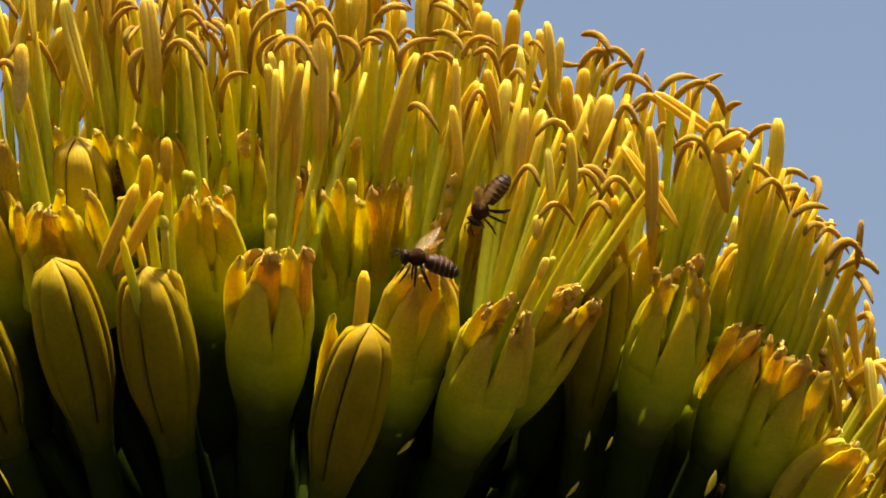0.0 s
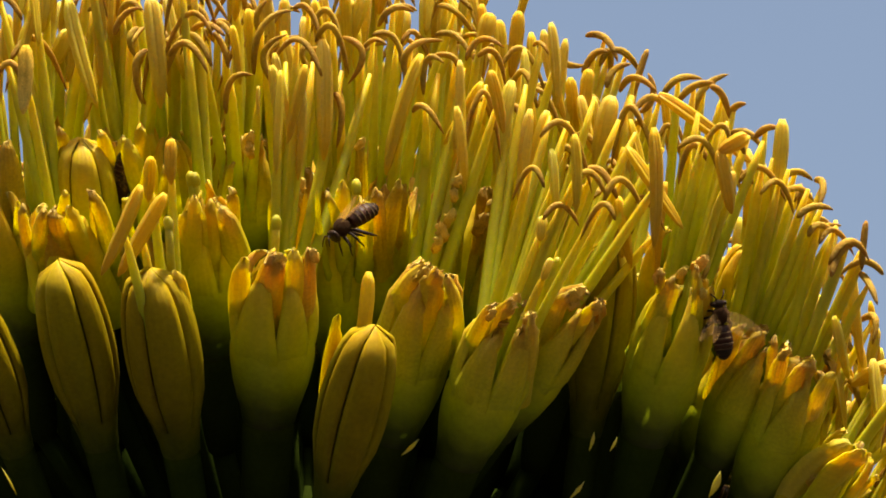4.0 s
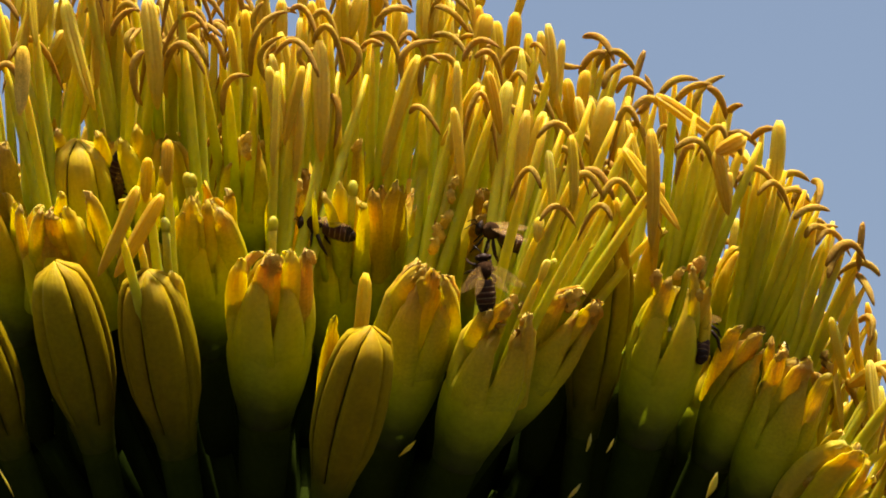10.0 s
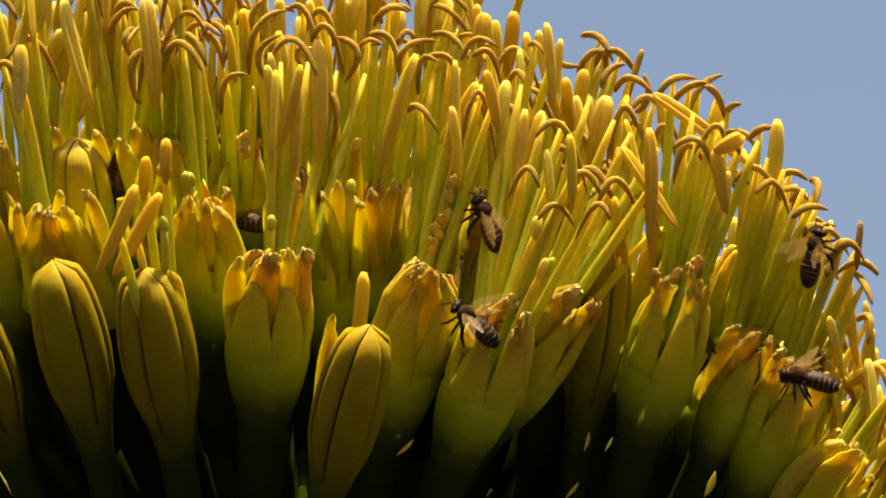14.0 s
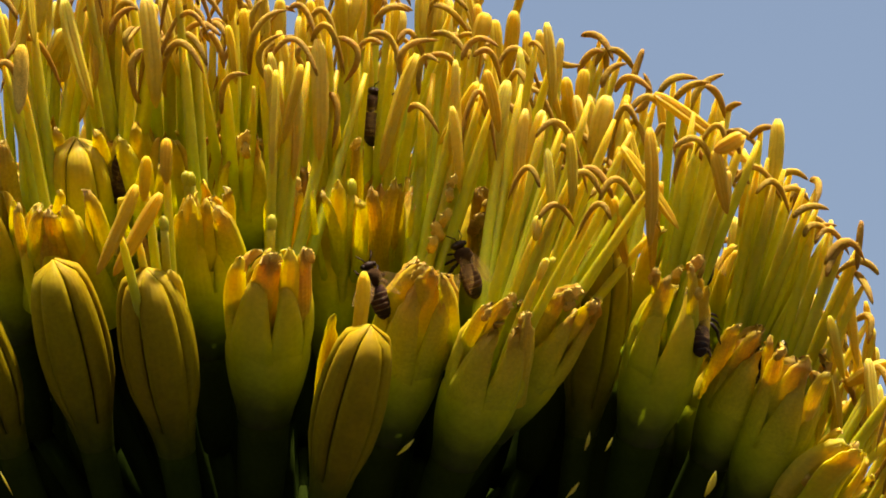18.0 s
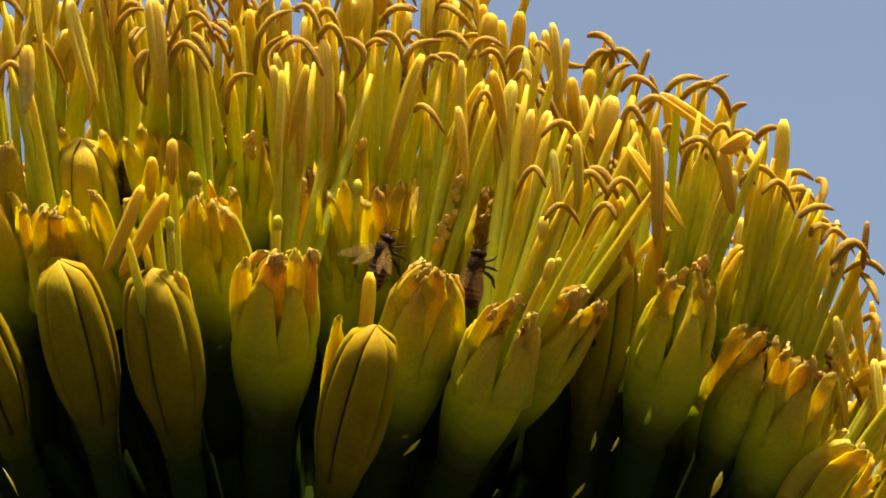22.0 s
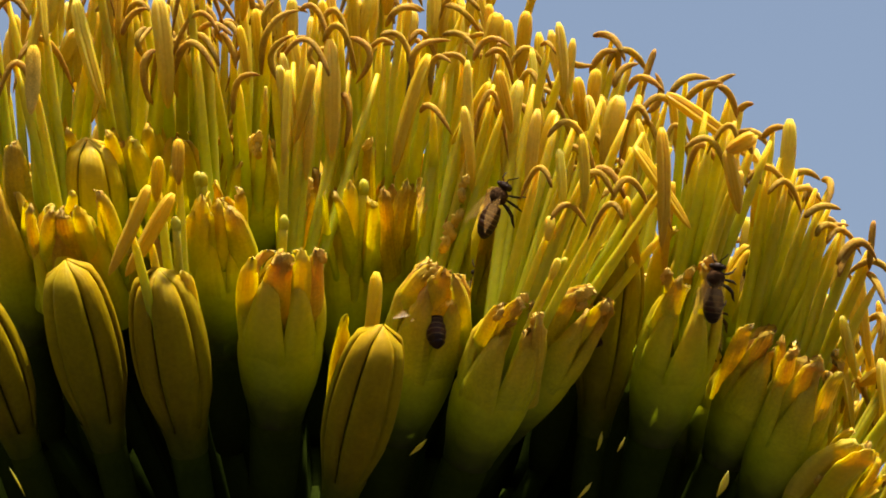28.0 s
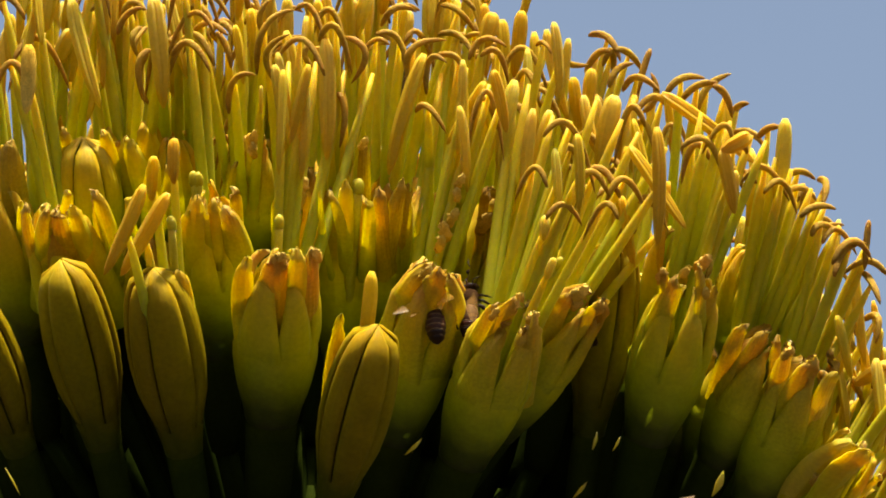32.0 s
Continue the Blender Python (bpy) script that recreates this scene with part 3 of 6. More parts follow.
arch(f_f, (21.8, -6.1, 13.0), (18.9, -5.1, 17.3), (14.9, -4.1, 10.2), 1.4, thick=1.10)
scrap(f_f, (14.2, -7.9, -13.1), 3.0, 0.4)
scrap(f_f, (18.6, -8.1, -15.3), 2.6, 0.4)
scrap(f_f, (10.3, -9.3, -14.5), 2.4, 0.2)
sliver(f_f, (-5.4, 2, -41.8), (-9.1, 2, -45.3), 1.0)
strap(f_f, (10.8, -8.0, -11.9), (5.1, -7.0, -20.9), 2.7, M_WITHER, -0.01, 39)
strap(f_f, (15.1, -9.0, -10.6), (10.3, -8.0, -21.9), 3.0, M_WITHER, 0.16, 40)
strap(f_f, (19.3, -9.0, -14.0), (20.9, -8.0, -25.6), 2.7, M_ORANGE, -0.02, 41)
strap(f_f, (17.8, -9.0, -19.4), (14.2, -8.0, -30.4), 2.2, M_WITHER, 0.15, 42)
fill(f_f, 3, 67, seed=55)
f_g = flower((10.9, 10, -40.3), (32.0, 8, -10.0), 7.5, "withered", spin=0.60, wither=0.80)
filament(f_g, (38.8, 16, 28.3), 1.15)
filament(f_g, (48.4, 12, 22.0), 1.35)
filament(f_g, (33.2, 18, 32.4), 1.1)
filament(f_g, (42.6, 18, 25.5), 1.1)
scrap(f_g, (29.1, 2, -10.1), 3.4, 0.4)
scrap(f_g, (28.5, 2, -12.5), 2.6, 0.1)
style(f_g, (24.3, 6, -3.7), 1.1)
straight(f_g, (45.6, -5.7, 26.1), (45.6, -5.5, 0.1), 3.2, M_ANTHER)
straight(f_g, (39.8, -3.2, 22.0), (52.1, -2.9, 4.1), 2.9, M_ANTHER)
arch(f_g, (41.3, 10.2, 3.0), (44.5, 11.2, 9.8), (48.9, 12.2, 3.5), 1.4, thick=1.00)
arch(f_g, (35.1, 8.1, 10.0), (39.2, 9.1, 15.0), (44.1, 10.1, 7.4), 1.6, thick=1.00)
arch(f_g, (38.2, 9.7, 10.8), (33.1, 10.7, 17.5), (28.0, 11.7, 10.8), 1.7, thick=1.00)
scrap(f_g, (28.2, 3.2, -10.7), 3.4, -0.1)
scrap(f_g, (33.6, 2.2, -13.2), 2.8, -0.3)
strap(f_g, (27.9, 2.0, -9.5), (24.5, 3.0, -21.5), 3.8, M_WITHER, 0.16, 43)
strap(f_g, (33.8, 2.0, -11.7), (29.1, 3.0, -22.1), 3.0, M_TEPAL, 0.03, 44)
fill(f_g, 4, 67, seed=66)
f_h = flower((31.5, 20, -41.3), (37.8, 23, 2.0), 7.3, "bud", spin=0.30)
sliver(f_h, (33.2, 12, -40.5), (32.1, 12, -44.7), 0.9)
sliver(f_h, (30.9, 12, -51.7), (27.9, 12, -55.2), 0.9)
f_i = flower((44.2, 10, -41.5), (54.3, 8, -6.1), 8.9, "open", spin=0.90, wither=0.30)
filament(f_i, (62.7, 14, 27.9), 1.1)
filament(f_i, (56.3, 16, 29.8), 1.1)
filament(f_i, (67.4, 14, 24.8), 1.1)
filament(f_i, (70.7, 16, 23.6), 1.1)
straight(f_i, (66.1, -2.9, 24.4), (59.7, -2.3, 20.8), 3.6, M_ANTHER)
straight(f_i, (60.0, -2.2, 21.3), (62.7, -1.5, 7.3), 3.2, M_ANTHER)
straight(f_i, (63.3, 4.2, 16.8), (63.0, 5.4, 7.5), 2.3, M_CREAM)
arch(f_i, (56.7, 10.0, 0.1), (57.9, 9.2, -3.6), (56.6, 8.3, -7.3), 1.6)
arch(f_i, (51.4, 7.8, 21.7), (56.9, 8.8, 23.7), (60.3, 9.8, 16.6), 1.6, thick=1.20)
arch(f_i, (62.9, 7.4, 23.3), (60.6, 8.4, 26.8), (56.2, 9.4, 20.5), 1.4, thick=1.20)
arch(f_i, (65.9, 5.5, 20.5), (63.4, 6.5, 23.7), (60.5, 7.5, 14.7), 1.8, thick=1.10)
arch(f_i, (58.3, 10.8, 18.9), (54.5, 11.8, 22.5), (51.8, 12.8, 14.0), 1.7, thick=1.10)
scrap(f_i, (47.0, 2.2, -6.3), 3.0, -0.1)
scrap(f_i, (55.8, 2.3, -3.3), 3.4, 0.6)
scrap(f_i, (56.7, 0.6, -10.0), 2.2, -0.3)
scrap(f_i, (52.0, 1.1, -5.5), 2.2, 0.2)
sliver(f_i, (38.3, 12, -41.7), (36.6, 12, -44.9), 0.7)
strap(f_i, (50.1, 1.0, -6.0), (43.7, 2.0, -16.5), 3.5, M_WITHER, -0.15, 45)
strap(f_i, (55.2, 0.0, -3.6), (57.4, 1.0, -15.9), 2.4, M_WITHER, 0.02, 46)
strap(f_i, (59.1, 5.0, -8.8), (58.0, 6.0, -24.6), 4.1, M_TEPAL, 0.15, 47)
strap(f_i, (47.1, 1.0, -4.3), (47.9, 2.0, -14.7), 1.9, M_WITHER, -0.08, 48)
fill(f_i, 2, 67, seed=88)
f_j = flower((60.2, 24, -47.1), (73.4, 22, -19.7), 8.1, "withered", spin=0.25, wither=0.70)
filament(f_j, (76.4, 18, 17.3), 1.1)
filament(f_j, (80.8, 18, 13.0), 1.1)
filament(f_j, (73.1, 20, 19.9), 1.1)
filament(f_j, (83.9, 18, 9.2), 1.1)
filament(f_j, (87.2, 20, 4.8), 1.0)
arch(f_j, (82.8, 27.2, 15.0), (84.6, 24.7, 14.0), (83.4, 22.3, 8.7), 2.0)
arch(f_j, (78.3, 17.2, 6.6), (81.9, 17.9, 9.1), (86.4, 18.6, 8.4), 1.7)
arch(f_j, (83.1, 24.0, 1.1), (84.6, 24.1, 4.3), (88.6, 24.2, 4.9), 2.0)
arch(f_j, (73.0, 23.5, 9.4), (78.2, 24.5, 13.3), (82.6, 25.5, 10.3), 1.6, thick=1.15)
arch(f_j, (70.2, 17.5, 11.8), (74.4, 18.5, 14.5), (77.7, 19.5, 7.4), 1.5, thick=1.20)
arch(f_j, (65.5, 18.7, 14.5), (70.7, 19.7, 17.7), (76.1, 20.7, 10.2), 1.5, thick=1.20)
scrap(f_j, (70.2, 17.8, -20.9), 2.8, 0.1)
strap(f_j, (66.0, 16.0, -16.5), (61.8, 17.0, -26.1), 2.7, M_ORANGE, 0.03, 49)
strap(f_j, (71.0, 16.0, -18.6), (66.0, 17.0, -28.0), 3.3, M_ORANGE, 0.02, 50)
strap(f_j, (73.5, 16.0, -19.4), (74.3, 17.0, -28.9), 2.4, M_ORANGE, 0.03, 51)
fill(f_j, 3, 55, seed=100)
f_k = flower((67.8, 20, -56.3), (82.1, 18, -23.7), 8.3, "withered", spin=0.55, wither=0.70)
straight(f_k, (93.8, 20.0, 6.0), (92.8, 19.8, -5.1), 1.7, M_OCHRE)
arch(f_k, (85.6, 14.3, -6.4), (88.3, 16.5, -0.5), (93.2, 18.6, 0.8), 2.0)
arch(f_k, (92.4, 21.8, -5.5), (94.4, 19.2, -8.0), (96.0, 16.6, -12.6), 1.7)
arch(f_k, (83.3, 18.0, 0.8), (86.7, 19.0, 3.9), (91.1, 20.0, -1.8), 1.4, thick=1.10)
arch(f_k, (85.2, 15.1, -3.8), (89.7, 16.1, 1.4), (94.2, 17.1, -2.8), 1.8, thick=1.10)
arch(f_k, (97.5, 19.3, -6.0), (93.1, 20.3, -3.0), (87.8, 21.3, -6.4), 1.6, thick=1.00)
arch(f_k, (80.9, 19.1, 2.4), (83.3, 20.1, 5.1), (87.5, 21.1, 2.7), 1.6, thick=1.10)
scrap(f_k, (80.7, 12.7, -26.3), 3.4, -0.3)
scrap(f_k, (75.2, 12.1, -23.3), 2.6, 0.5)
sliver(f_k, (61.1, 14, -49.3), (58.6, 14, -55.0), 1.8)
strap(f_k, (75.7, 12.0, -22.0), (73.3, 13.0, -32.3), 2.7, M_ORANGE, 0.06, 52)
strap(f_k, (81.4, 11.0, -24.5), (78.2, 12.0, -36.6), 4.9, M_WITHER, 0.14, 53)
fill(f_k, 3, 54, seed=114)
f_l = flower((76.4, 22, -65.8), (92.5, 20, -43.1), 6.5, "open", spin=0.40, gape=0.25, wither=0.20, slim=0.75)
scrap(f_l, (81.9, 14.8, -51.1), 3.0, 0.2)
strap(f_l, (92.3, 14.0, -42.9), (81.9, 15.0, -55.1), 3.5, M_WITHER, -0.11, 54)
strap(f_l, (90.4, 12.0, -44.7), (86.1, 13.0, -55.0), 4.1, M_WITHER, -0.11, 55)
strap(f_l, (85.6, 15.0, -43.6), (80.1, 16.0, -53.6), 2.7, M_TEPAL, 0.15, 56)
strap(f_l, (90.4, 12, -43.3), (81.0, 14, -53.9), 5.6, M_CREAM, 0.1, 120)
strap(f_l, (92.6, 9, -44.7), (85.6, 11, -55.0), 5.4, M_TEPAL, 0.1, 121)
strap(f_l, (86.3, 14, -26.8), (82.2, 16, -36.9), 2.8, M_CREAM, 0.1, 122)
strap(f_l, (96.0, 14, -50.5), (93.7, 16, -55.2), 2.4, M_TEPAL, 0.1, 123)
fill(f_l, 6, 49, seed=120)
f_m = flower((87.9, 45, -52.4), (96.7, 43, -35.1), 5.4, "withered", spin=0.80, gape=0.20, wither=0.90)
straight(f_m, (87.8, 35.1, -20.0), (93.1, 37.9, -33.6), 2.7, M_ANTHER)
straight(f_m, (100.9, 32.7, -25.9), (91.4, 31.7, -30.9), 3.6, M_ANTHER)
scrap(f_m, (93.9, 39.1, -35.6), 3.5, 0.5)
strap(f_m, (97.3, 38.0, -31.7), (99.0, 39.0, -40.7), 3.5, M_ORANGE, -0.11, 63)
strap(f_m, (100.0, 39.0, -35.6), (95.8, 40.0, -42.0), 2.7, M_ORANGE, -0.13, 64)
f_n = flower((-93.1, 3, -44.3), (-106.5, 1, -9.1), 7.7, "bud", spin=0.10)
sliver(f_n, (-96.3, 0, -47.9), (-92.9, 0, -54.1), 0.5)
g_a = flower((-80.4, 15, -24.8), (-86.2, 13, 9.8), 8.5, "withered", spin=0.45, wither=0.40, slim=0.85)
strap(g_a, (-81.7, 3, 9.4), (-75.9, 4, -0.2), 3.1, M_TEPAL, 0.12, 83)
strap(g_a, (-87.4, 3, 8.9), (-90.4, 4, -0.2), 2.8, M_WITHER, -0.05, 84)
strap(g_a, (-85.5, 2, 8.4), (-83.9, 3, -0.2), 3.3, M_ORANGE, 0.1, 85)
strap(g_a, (-77.1, 5, 12.8), (-72.7, 6, 2.3), 2.4, M_WITHER, -0.08, 86)
straight(g_a, (-91.8, 9.3, 44.6), (-92.4, 9.1, 29.3), 3.5, M_POLLEN)
strap(g_a, (-76.8, 8.0, 12.5), (-72.0, 9.0, 1.4), 2.7, M_WITHER, 0.12, 6)
strap(g_a, (-92.5, 7.0, 10.0), (-90.8, 8.0, -3.6), 2.3, M_ORANGE, 0.15, 7)
strap(g_a, (-81.9, 5.0, 8.8), (-74.1, 6.0, -7.3), 4.1, M_TEPAL, 0.01, 8)
strap(g_a, (-85.1, 5.0, 8.5), (-89.9, 6.0, -4.8), 3.5, M_WITHER, 0.01, 9)
strap(g_a, (-85.5, 4.0, 6.1), (-85.1, 5.0, -7.3), 3.8, M_ORANGE, -0.14, 10)
fill(g_a, 5, 67, seed=140)
g_b = flower((-50.4, 14, -22.9), (-52.8, 12, 12.3), 7.7, "open", spin=0.30, wither=0.20, slim=0.85)
strap(g_b, (-56.5, 4, 8.2), (-58.3, 5, -0.2), 3.0, M_TEPAL, -0.08, 76)
strap(g_b, (-53.6, 3, 9.4), (-53.7, 4, -0.2), 2.6, M_TEPAL, 0.04, 77)
strap(g_b, (-50.8, 4, 9.4), (-47.2, 5, -0.2), 3.0, M_TEPAL, 0.12, 78)
strap(g_b, (-48.5, 6, 9.1), (-44.5, 7, -0.2), 2.6, M_TEPAL, -0.05, 79)
strap(g_b, (-70.1, 10, 11.4), (-71.4, 11, 4.8), 2.2, M_TEPAL, 0.12, 88)
style(g_b, (-55.7, 12, 15.0), 1.2)
strap(g_b, (-54.6, 3.0, 11.6), (-57.1, 4.0, -3.6), 3.5, M_TEPAL, 0.01, 11)
strap(g_b, (-51.2, 4.0, 10.6), (-52.2, 5.0, -4.8), 3.0, M_TEPAL, -0.05, 12)
strap(g_b, (-48.4, 3.0, 9.0), (-43.8, 4.0, -4.8), 3.8, M_WITHER, -0.11, 13)
strap(g_b, (-53.4, 5.0, 11.9), (-58.9, 6.0, -1.1), 3.0, M_TEPAL, -0.10, 14)
strap(g_b, (-46.0, 7.0, 13.8), (-44.5, 8.0, 1.4), 2.4, M_WITHER, 0.06, 15)
strap(g_b, (-47.8, 5.0, 9.0), (-44.1, 6.0, -1.1), 2.4, M_TEPAL, -0.14, 16)
style(g_b, (-54.7, 12, 14.8), 1.2)
fill(g_b, 6, 67, seed=152)
g_c = flower((-77.5, 26, -8.0), (-80.8, 24, 24.6), 7.4, "bud", spin=0.60, skin=M_TEPAL)
strap(g_c, (-76.3, 22, 26.4), (-73.2, 23, 18.7), 2.2, M_TEPAL, 0.1, 70)
strap(g_c, (-72.7, 27.0, 24.1), (-71.0, 28.0, 16.5), 2.4, M_WITHER, 0.09, 34)
g_d = flower((-23.5, 30, -28.3), (-23.9, 28, 12.1), 6.1, "open", spin=0.15)
arch(g_d, (-28.3, 18.0, 45.6), (-24.4, 16.0, 48.7), (-20.9, 17.0, 38.3), 1.6)
arch(g_d, (-22.4, 22.0, 46.8), (-18.0, 21.0, 43.1), (-21.2, 22.0, 36.4), 1.6)
arch(g_d, (-18.6, 26.0, 43.2), (-15.7, 25.0, 46.3), (-12.6, 24.0, 45.1), 1.2)
arch(g_d, (-24.4, 20.0, 34.3), (-22.6, 20.0, 30.5), (-23.7, 20.0, 22.1), 1.6)
strap(g_d, (-27.8, 13, 12.9), (-26.4, 14, 1.1), 0.9, M_TEPAL, 0.12, 93)
strap(g_d, (-25.8, 13, 12.9), (-22.4, 14, 2.3), 1.6, M_WITHER, -0.05, 94)
strap(g_d, (-22.1, 14, 15.3), (-20.9, 15, 2.3), 2.5, M_TEPAL, 0.1, 95)
strap(g_d, (-17.2, 13, 10.8), (-16.8, 14, 1.1), 1.9, M_TEPAL, -0.08, 96)
style(g_d, (-19.3, 16, 13.3), 1.2)
straight(g_d, (-26.8, 17.3, 46.2), (-26.5, 17.4, 19.3), 3.9, M_CREAM)
arch(g_d, (-24.4, 22.9, 36.0), (-22.7, 25.0, 30.4), (-24.7, 27.0, 22.6), 2.4)
scrap(g_d, (-20.4, 24.5, 8.7), 3.4, 0.5)
strap(g_d, (-27.8, 22.0, 13.3), (-25.9, 23.0, -1.1), 2.3, M_TEPAL, 0.13, 20)
strap(g_d, (-25.6, 21.0, 13.6), (-22.1, 22.0, 0.1), 2.8, M_WITHER, 0.15, 21)
strap(g_d, (-22.6, 21.0, 15.7), (-20.9, 22.0, 1.4), 3.3, M_TEPAL, 0.01, 22)
strap(g_d, (-18.1, 20.0, 11.4), (-17.8, 21.0, -2.4), 3.3, M_TEPAL, 0.00, 23)
strap(g_d, (-26.9, 23.0, 12.1), (-27.4, 24.0, -1.1), 1.9, M_TEPAL, 0.05, 24)
style(g_d, (-20.1, 28, 13.4), 1.2)
fill(g_d, 4, 68, seed=168)
g_e = flower((-16.4, 34, -22.7), (-11.3, 32, 16.3), 5.6, "withered", spin=0.70, wither=0.90)
scrap(g_e, (-18.5, 18, 23.0), 2.4, 0.4)
arch(g_e, (-15.8, 22.0, 47.3), (-10.4, 22.0, 45.8), (-8.5, 21.0, 34.7), 1.5)
arch(g_e, (-14.6, 32.0, 49.6), (-11.3, 30.0, 53.6), (-6.6, 32.0, 52.8), 1.6)
arch(g_e, (-8.6, 22.0, 38.2), (-7.2, 21.0, 44.5), (0.1, 23.0, 46.1), 1.6)
arch(g_e, (-4.4, 18.0, 33.9), (-3.7, 18.0, 41.6), (0.1, 15.0, 40.8), 1.5)
strap(g_e, (-14.9, 15, 13.5), (-13.3, 16, 2.3), 2.5, M_ORANGE, 0.04, 97)
strap(g_e, (-9.2, 16, 15.1), (-11.2, 17, 2.3), 2.6, M_ORANGE, 0.12, 98)
strap(g_e, (-18.5, 24, 24.0), (-19.3, 25, 13.0), 1.9, M_ORANGE, -0.05, 99)
straight(g_e, (-4.9, 18.4, 42.9), (-12.8, 17.8, 16.1), 3.5, M_ANTHER)
arch(g_e, (-18.5, 32.0, 43.9), (-15.5, 34.8, 46.1), (-13.0, 37.5, 45.7), 2.0)
arch(g_e, (-15.2, 35.1, 47.8), (-11.3, 32.3, 46.0), (-8.6, 29.6, 39.3), 2.0)
scrap(g_e, (-11.9, 29.3, 15.3), 2.4, 0.1)
strap(g_e, (-13.4, 25.0, 14.0), (-12.9, 26.0, -1.1), 3.5, M_ORANGE, -0.12, 25)
strap(g_e, (-10.6, 27.0, 17.2), (-10.4, 28.0, 3.9), 2.7, M_ORANGE, 0.03, 26)
strap(g_e, (-8.6, 26.0, 14.2), (-10.1, 27.0, 1.4), 2.4, M_ORANGE, 0.03, 27)
fill(g_e, 3, 69, seed=179)
g_f = flower((-3.7, 32, -21.4), (1.4, 30, 14.0), 5.3, "withered", spin=0.40, wither=0.90)
scrap(g_f, (2.9, 9, 14.5), 2.6, 0.3)
scrap(g_f, (2.4, 9, 11.6), 2.4, -0.2)
scrap(g_f, (1.3, 8, 6.6), 3.2, 0.3)
scrap(g_f, (-0.2, 8, 3.5), 3.4, -0.3)
scrap(g_f, (-1.4, 8, 0.8), 3.0, 0.1)
arch(g_f, (-6.8, 16.0, 29.9), (-4.0, 14.0, 31.0), (0.1, 14.0, 25.0), 1.5)
arch(g_f, (5.0, 26.0, 41.8), (8.3, 26.0, 46.5), (13.4, 24.0, 44.6), 1.5)
arch(g_f, (3.1, 32.0, 45.8), (6.4, 30.0, 47.8), (9.7, 31.0, 46.3), 1.2)
arch(g_f, (-2.7, 22.0, 42.5), (2.7, 21.0, 41.7), (3.6, 22.0, 34.7), 1.5)
strap(g_f, (-5.5, 14, 9.5), (-6.5, 15, 1.7), 0.9, M_TEPAL, 0.1, 100)
strap(g_f, (-0.5, 12, 6.7), (-1.7, 13, -0.2), 2.2, M_ORANGE, -0.08, 101)
straight(g_f, (8.5, 16.7, 36.6), (0.1, 19.4, 22.9), 2.9, M_ANTHER)
straight(g_f, (8.7, 30.6, 35.2), (10.4, 32.9, 25.5), 2.8, M_ANTHER)
straight(g_f, (10.4, 28.0, 52.5), (8.1, 27.8, 43.7), 4.0, M_ANTHER)
straight(g_f, (2.0, 29.9, 16.3), (0.8, 30.5, 8.7), 2.9, M_POLLEN)
straight(g_f, (-0.3, 20.7, 8.3), (-2.0, 19.9, 0.1), 4.0, M_POLLEN)
straight(g_f, (8.6, 30.5, 54.6), (8.9, 31.6, 37.9), 2.7, M_ANTHER)
scrap(g_f, (2.0, 27.7, 14.0), 3.0, -0.3)
strap(g_f, (-5.5, 25.0, 10.2), (-7.1, 26.0, -1.1), 1.8, M_TEPAL, -0.07, 32)
g_g = flower((7.1, 30, -25.2), (12.8, 28, 5.8), 5.6, "withered", spin=0.20, wither=0.50)
arch(g_g, (7.6, 24.0, 42.5), (11.5, 24.0, 43.4), (13.8, 25.0, 36.1), 1.5)
arch(g_g, (20.1, 30.0, 45.1), (21.8, 28.0, 45.7), (23.5, 27.0, 43.1), 1.1)
strap(g_g, (22.3, 14, 6.7), (21.9, 15, -0.8), 1.6, M_TEPAL, 0.04, 102)
straight(g_g, (15.2, 19.4, 37.1), (11.8, 19.2, 15.8), 3.7, M_CREAM)
straight(g_g, (19.2, 15.5, 30.7), (17.3, 17.0, 5.8), 2.9, M_CREAM)
straight(g_g, (23.0, 18.9, 30.4), (19.0, 21.3, 12.1), 3.3, M_CREAM)
straight(g_g, (24.0, 29.0, 50.4), (25.3, 28.4, 33.0), 2.5, M_CREAM)
arch(g_g, (18.1, 24.3, 26.5), (15.2, 25.3, 31.6), (10.9, 26.3, 25.3), 1.7, thick=1.10)
scrap(g_g, (10.6, 25.3, 11.2), 3.7, -0.4)
scrap(g_g, (8.3, 23.5, 5.4), 4.1, 0.5)
strap(g_g, (8.5, 23.0, 14.0), (6.3, 24.0, 0.1), 2.7, M_ORANGE, -0.16, 30)
strap(g_g, (11.1, 22.0, 11.7), (8.0, 23.0, 1.4), 2.3, M_ORANGE, -0.15, 31)
strap(g_g, (21.5, 21.0, 6.9), (20.6, 22.0, -1.1), 2.4, M_TEPAL, 0.05, 33)
fill(g_g, 2, 68, seed=203)
g_h = flower((-93.2, 22, -20.0), (-100.1, 20, 14.5), 7.5, "open", spin=0.50, wither=0.20)
strap(g_h, (-82.9, 10, 12.8), (-82.6, 11, 6.0), 1.9, M_TEPAL, 0.04, 82)
strap(g_h, (-93.5, 12, 10.4), (-93.4, 13, 3.5), 1.3, M_TEPAL, 0.04, 87)
strap(g_h, (-97.3, 18, 23.6), (-96.1, 19, 16.1), 3.0, M_ORANGE, -0.05, 89)
strap(g_h, (-97.0, 17.0, 24.5), (-96.4, 18.0, 13.9), 3.5, M_ORANGE, 0.03, 35)
fill(g_h, 6, 68, seed=208)
g_i = flower((47.6, 30, -25.2), (52.5, 28, 5.2), 7.1, "open", spin=0.50)
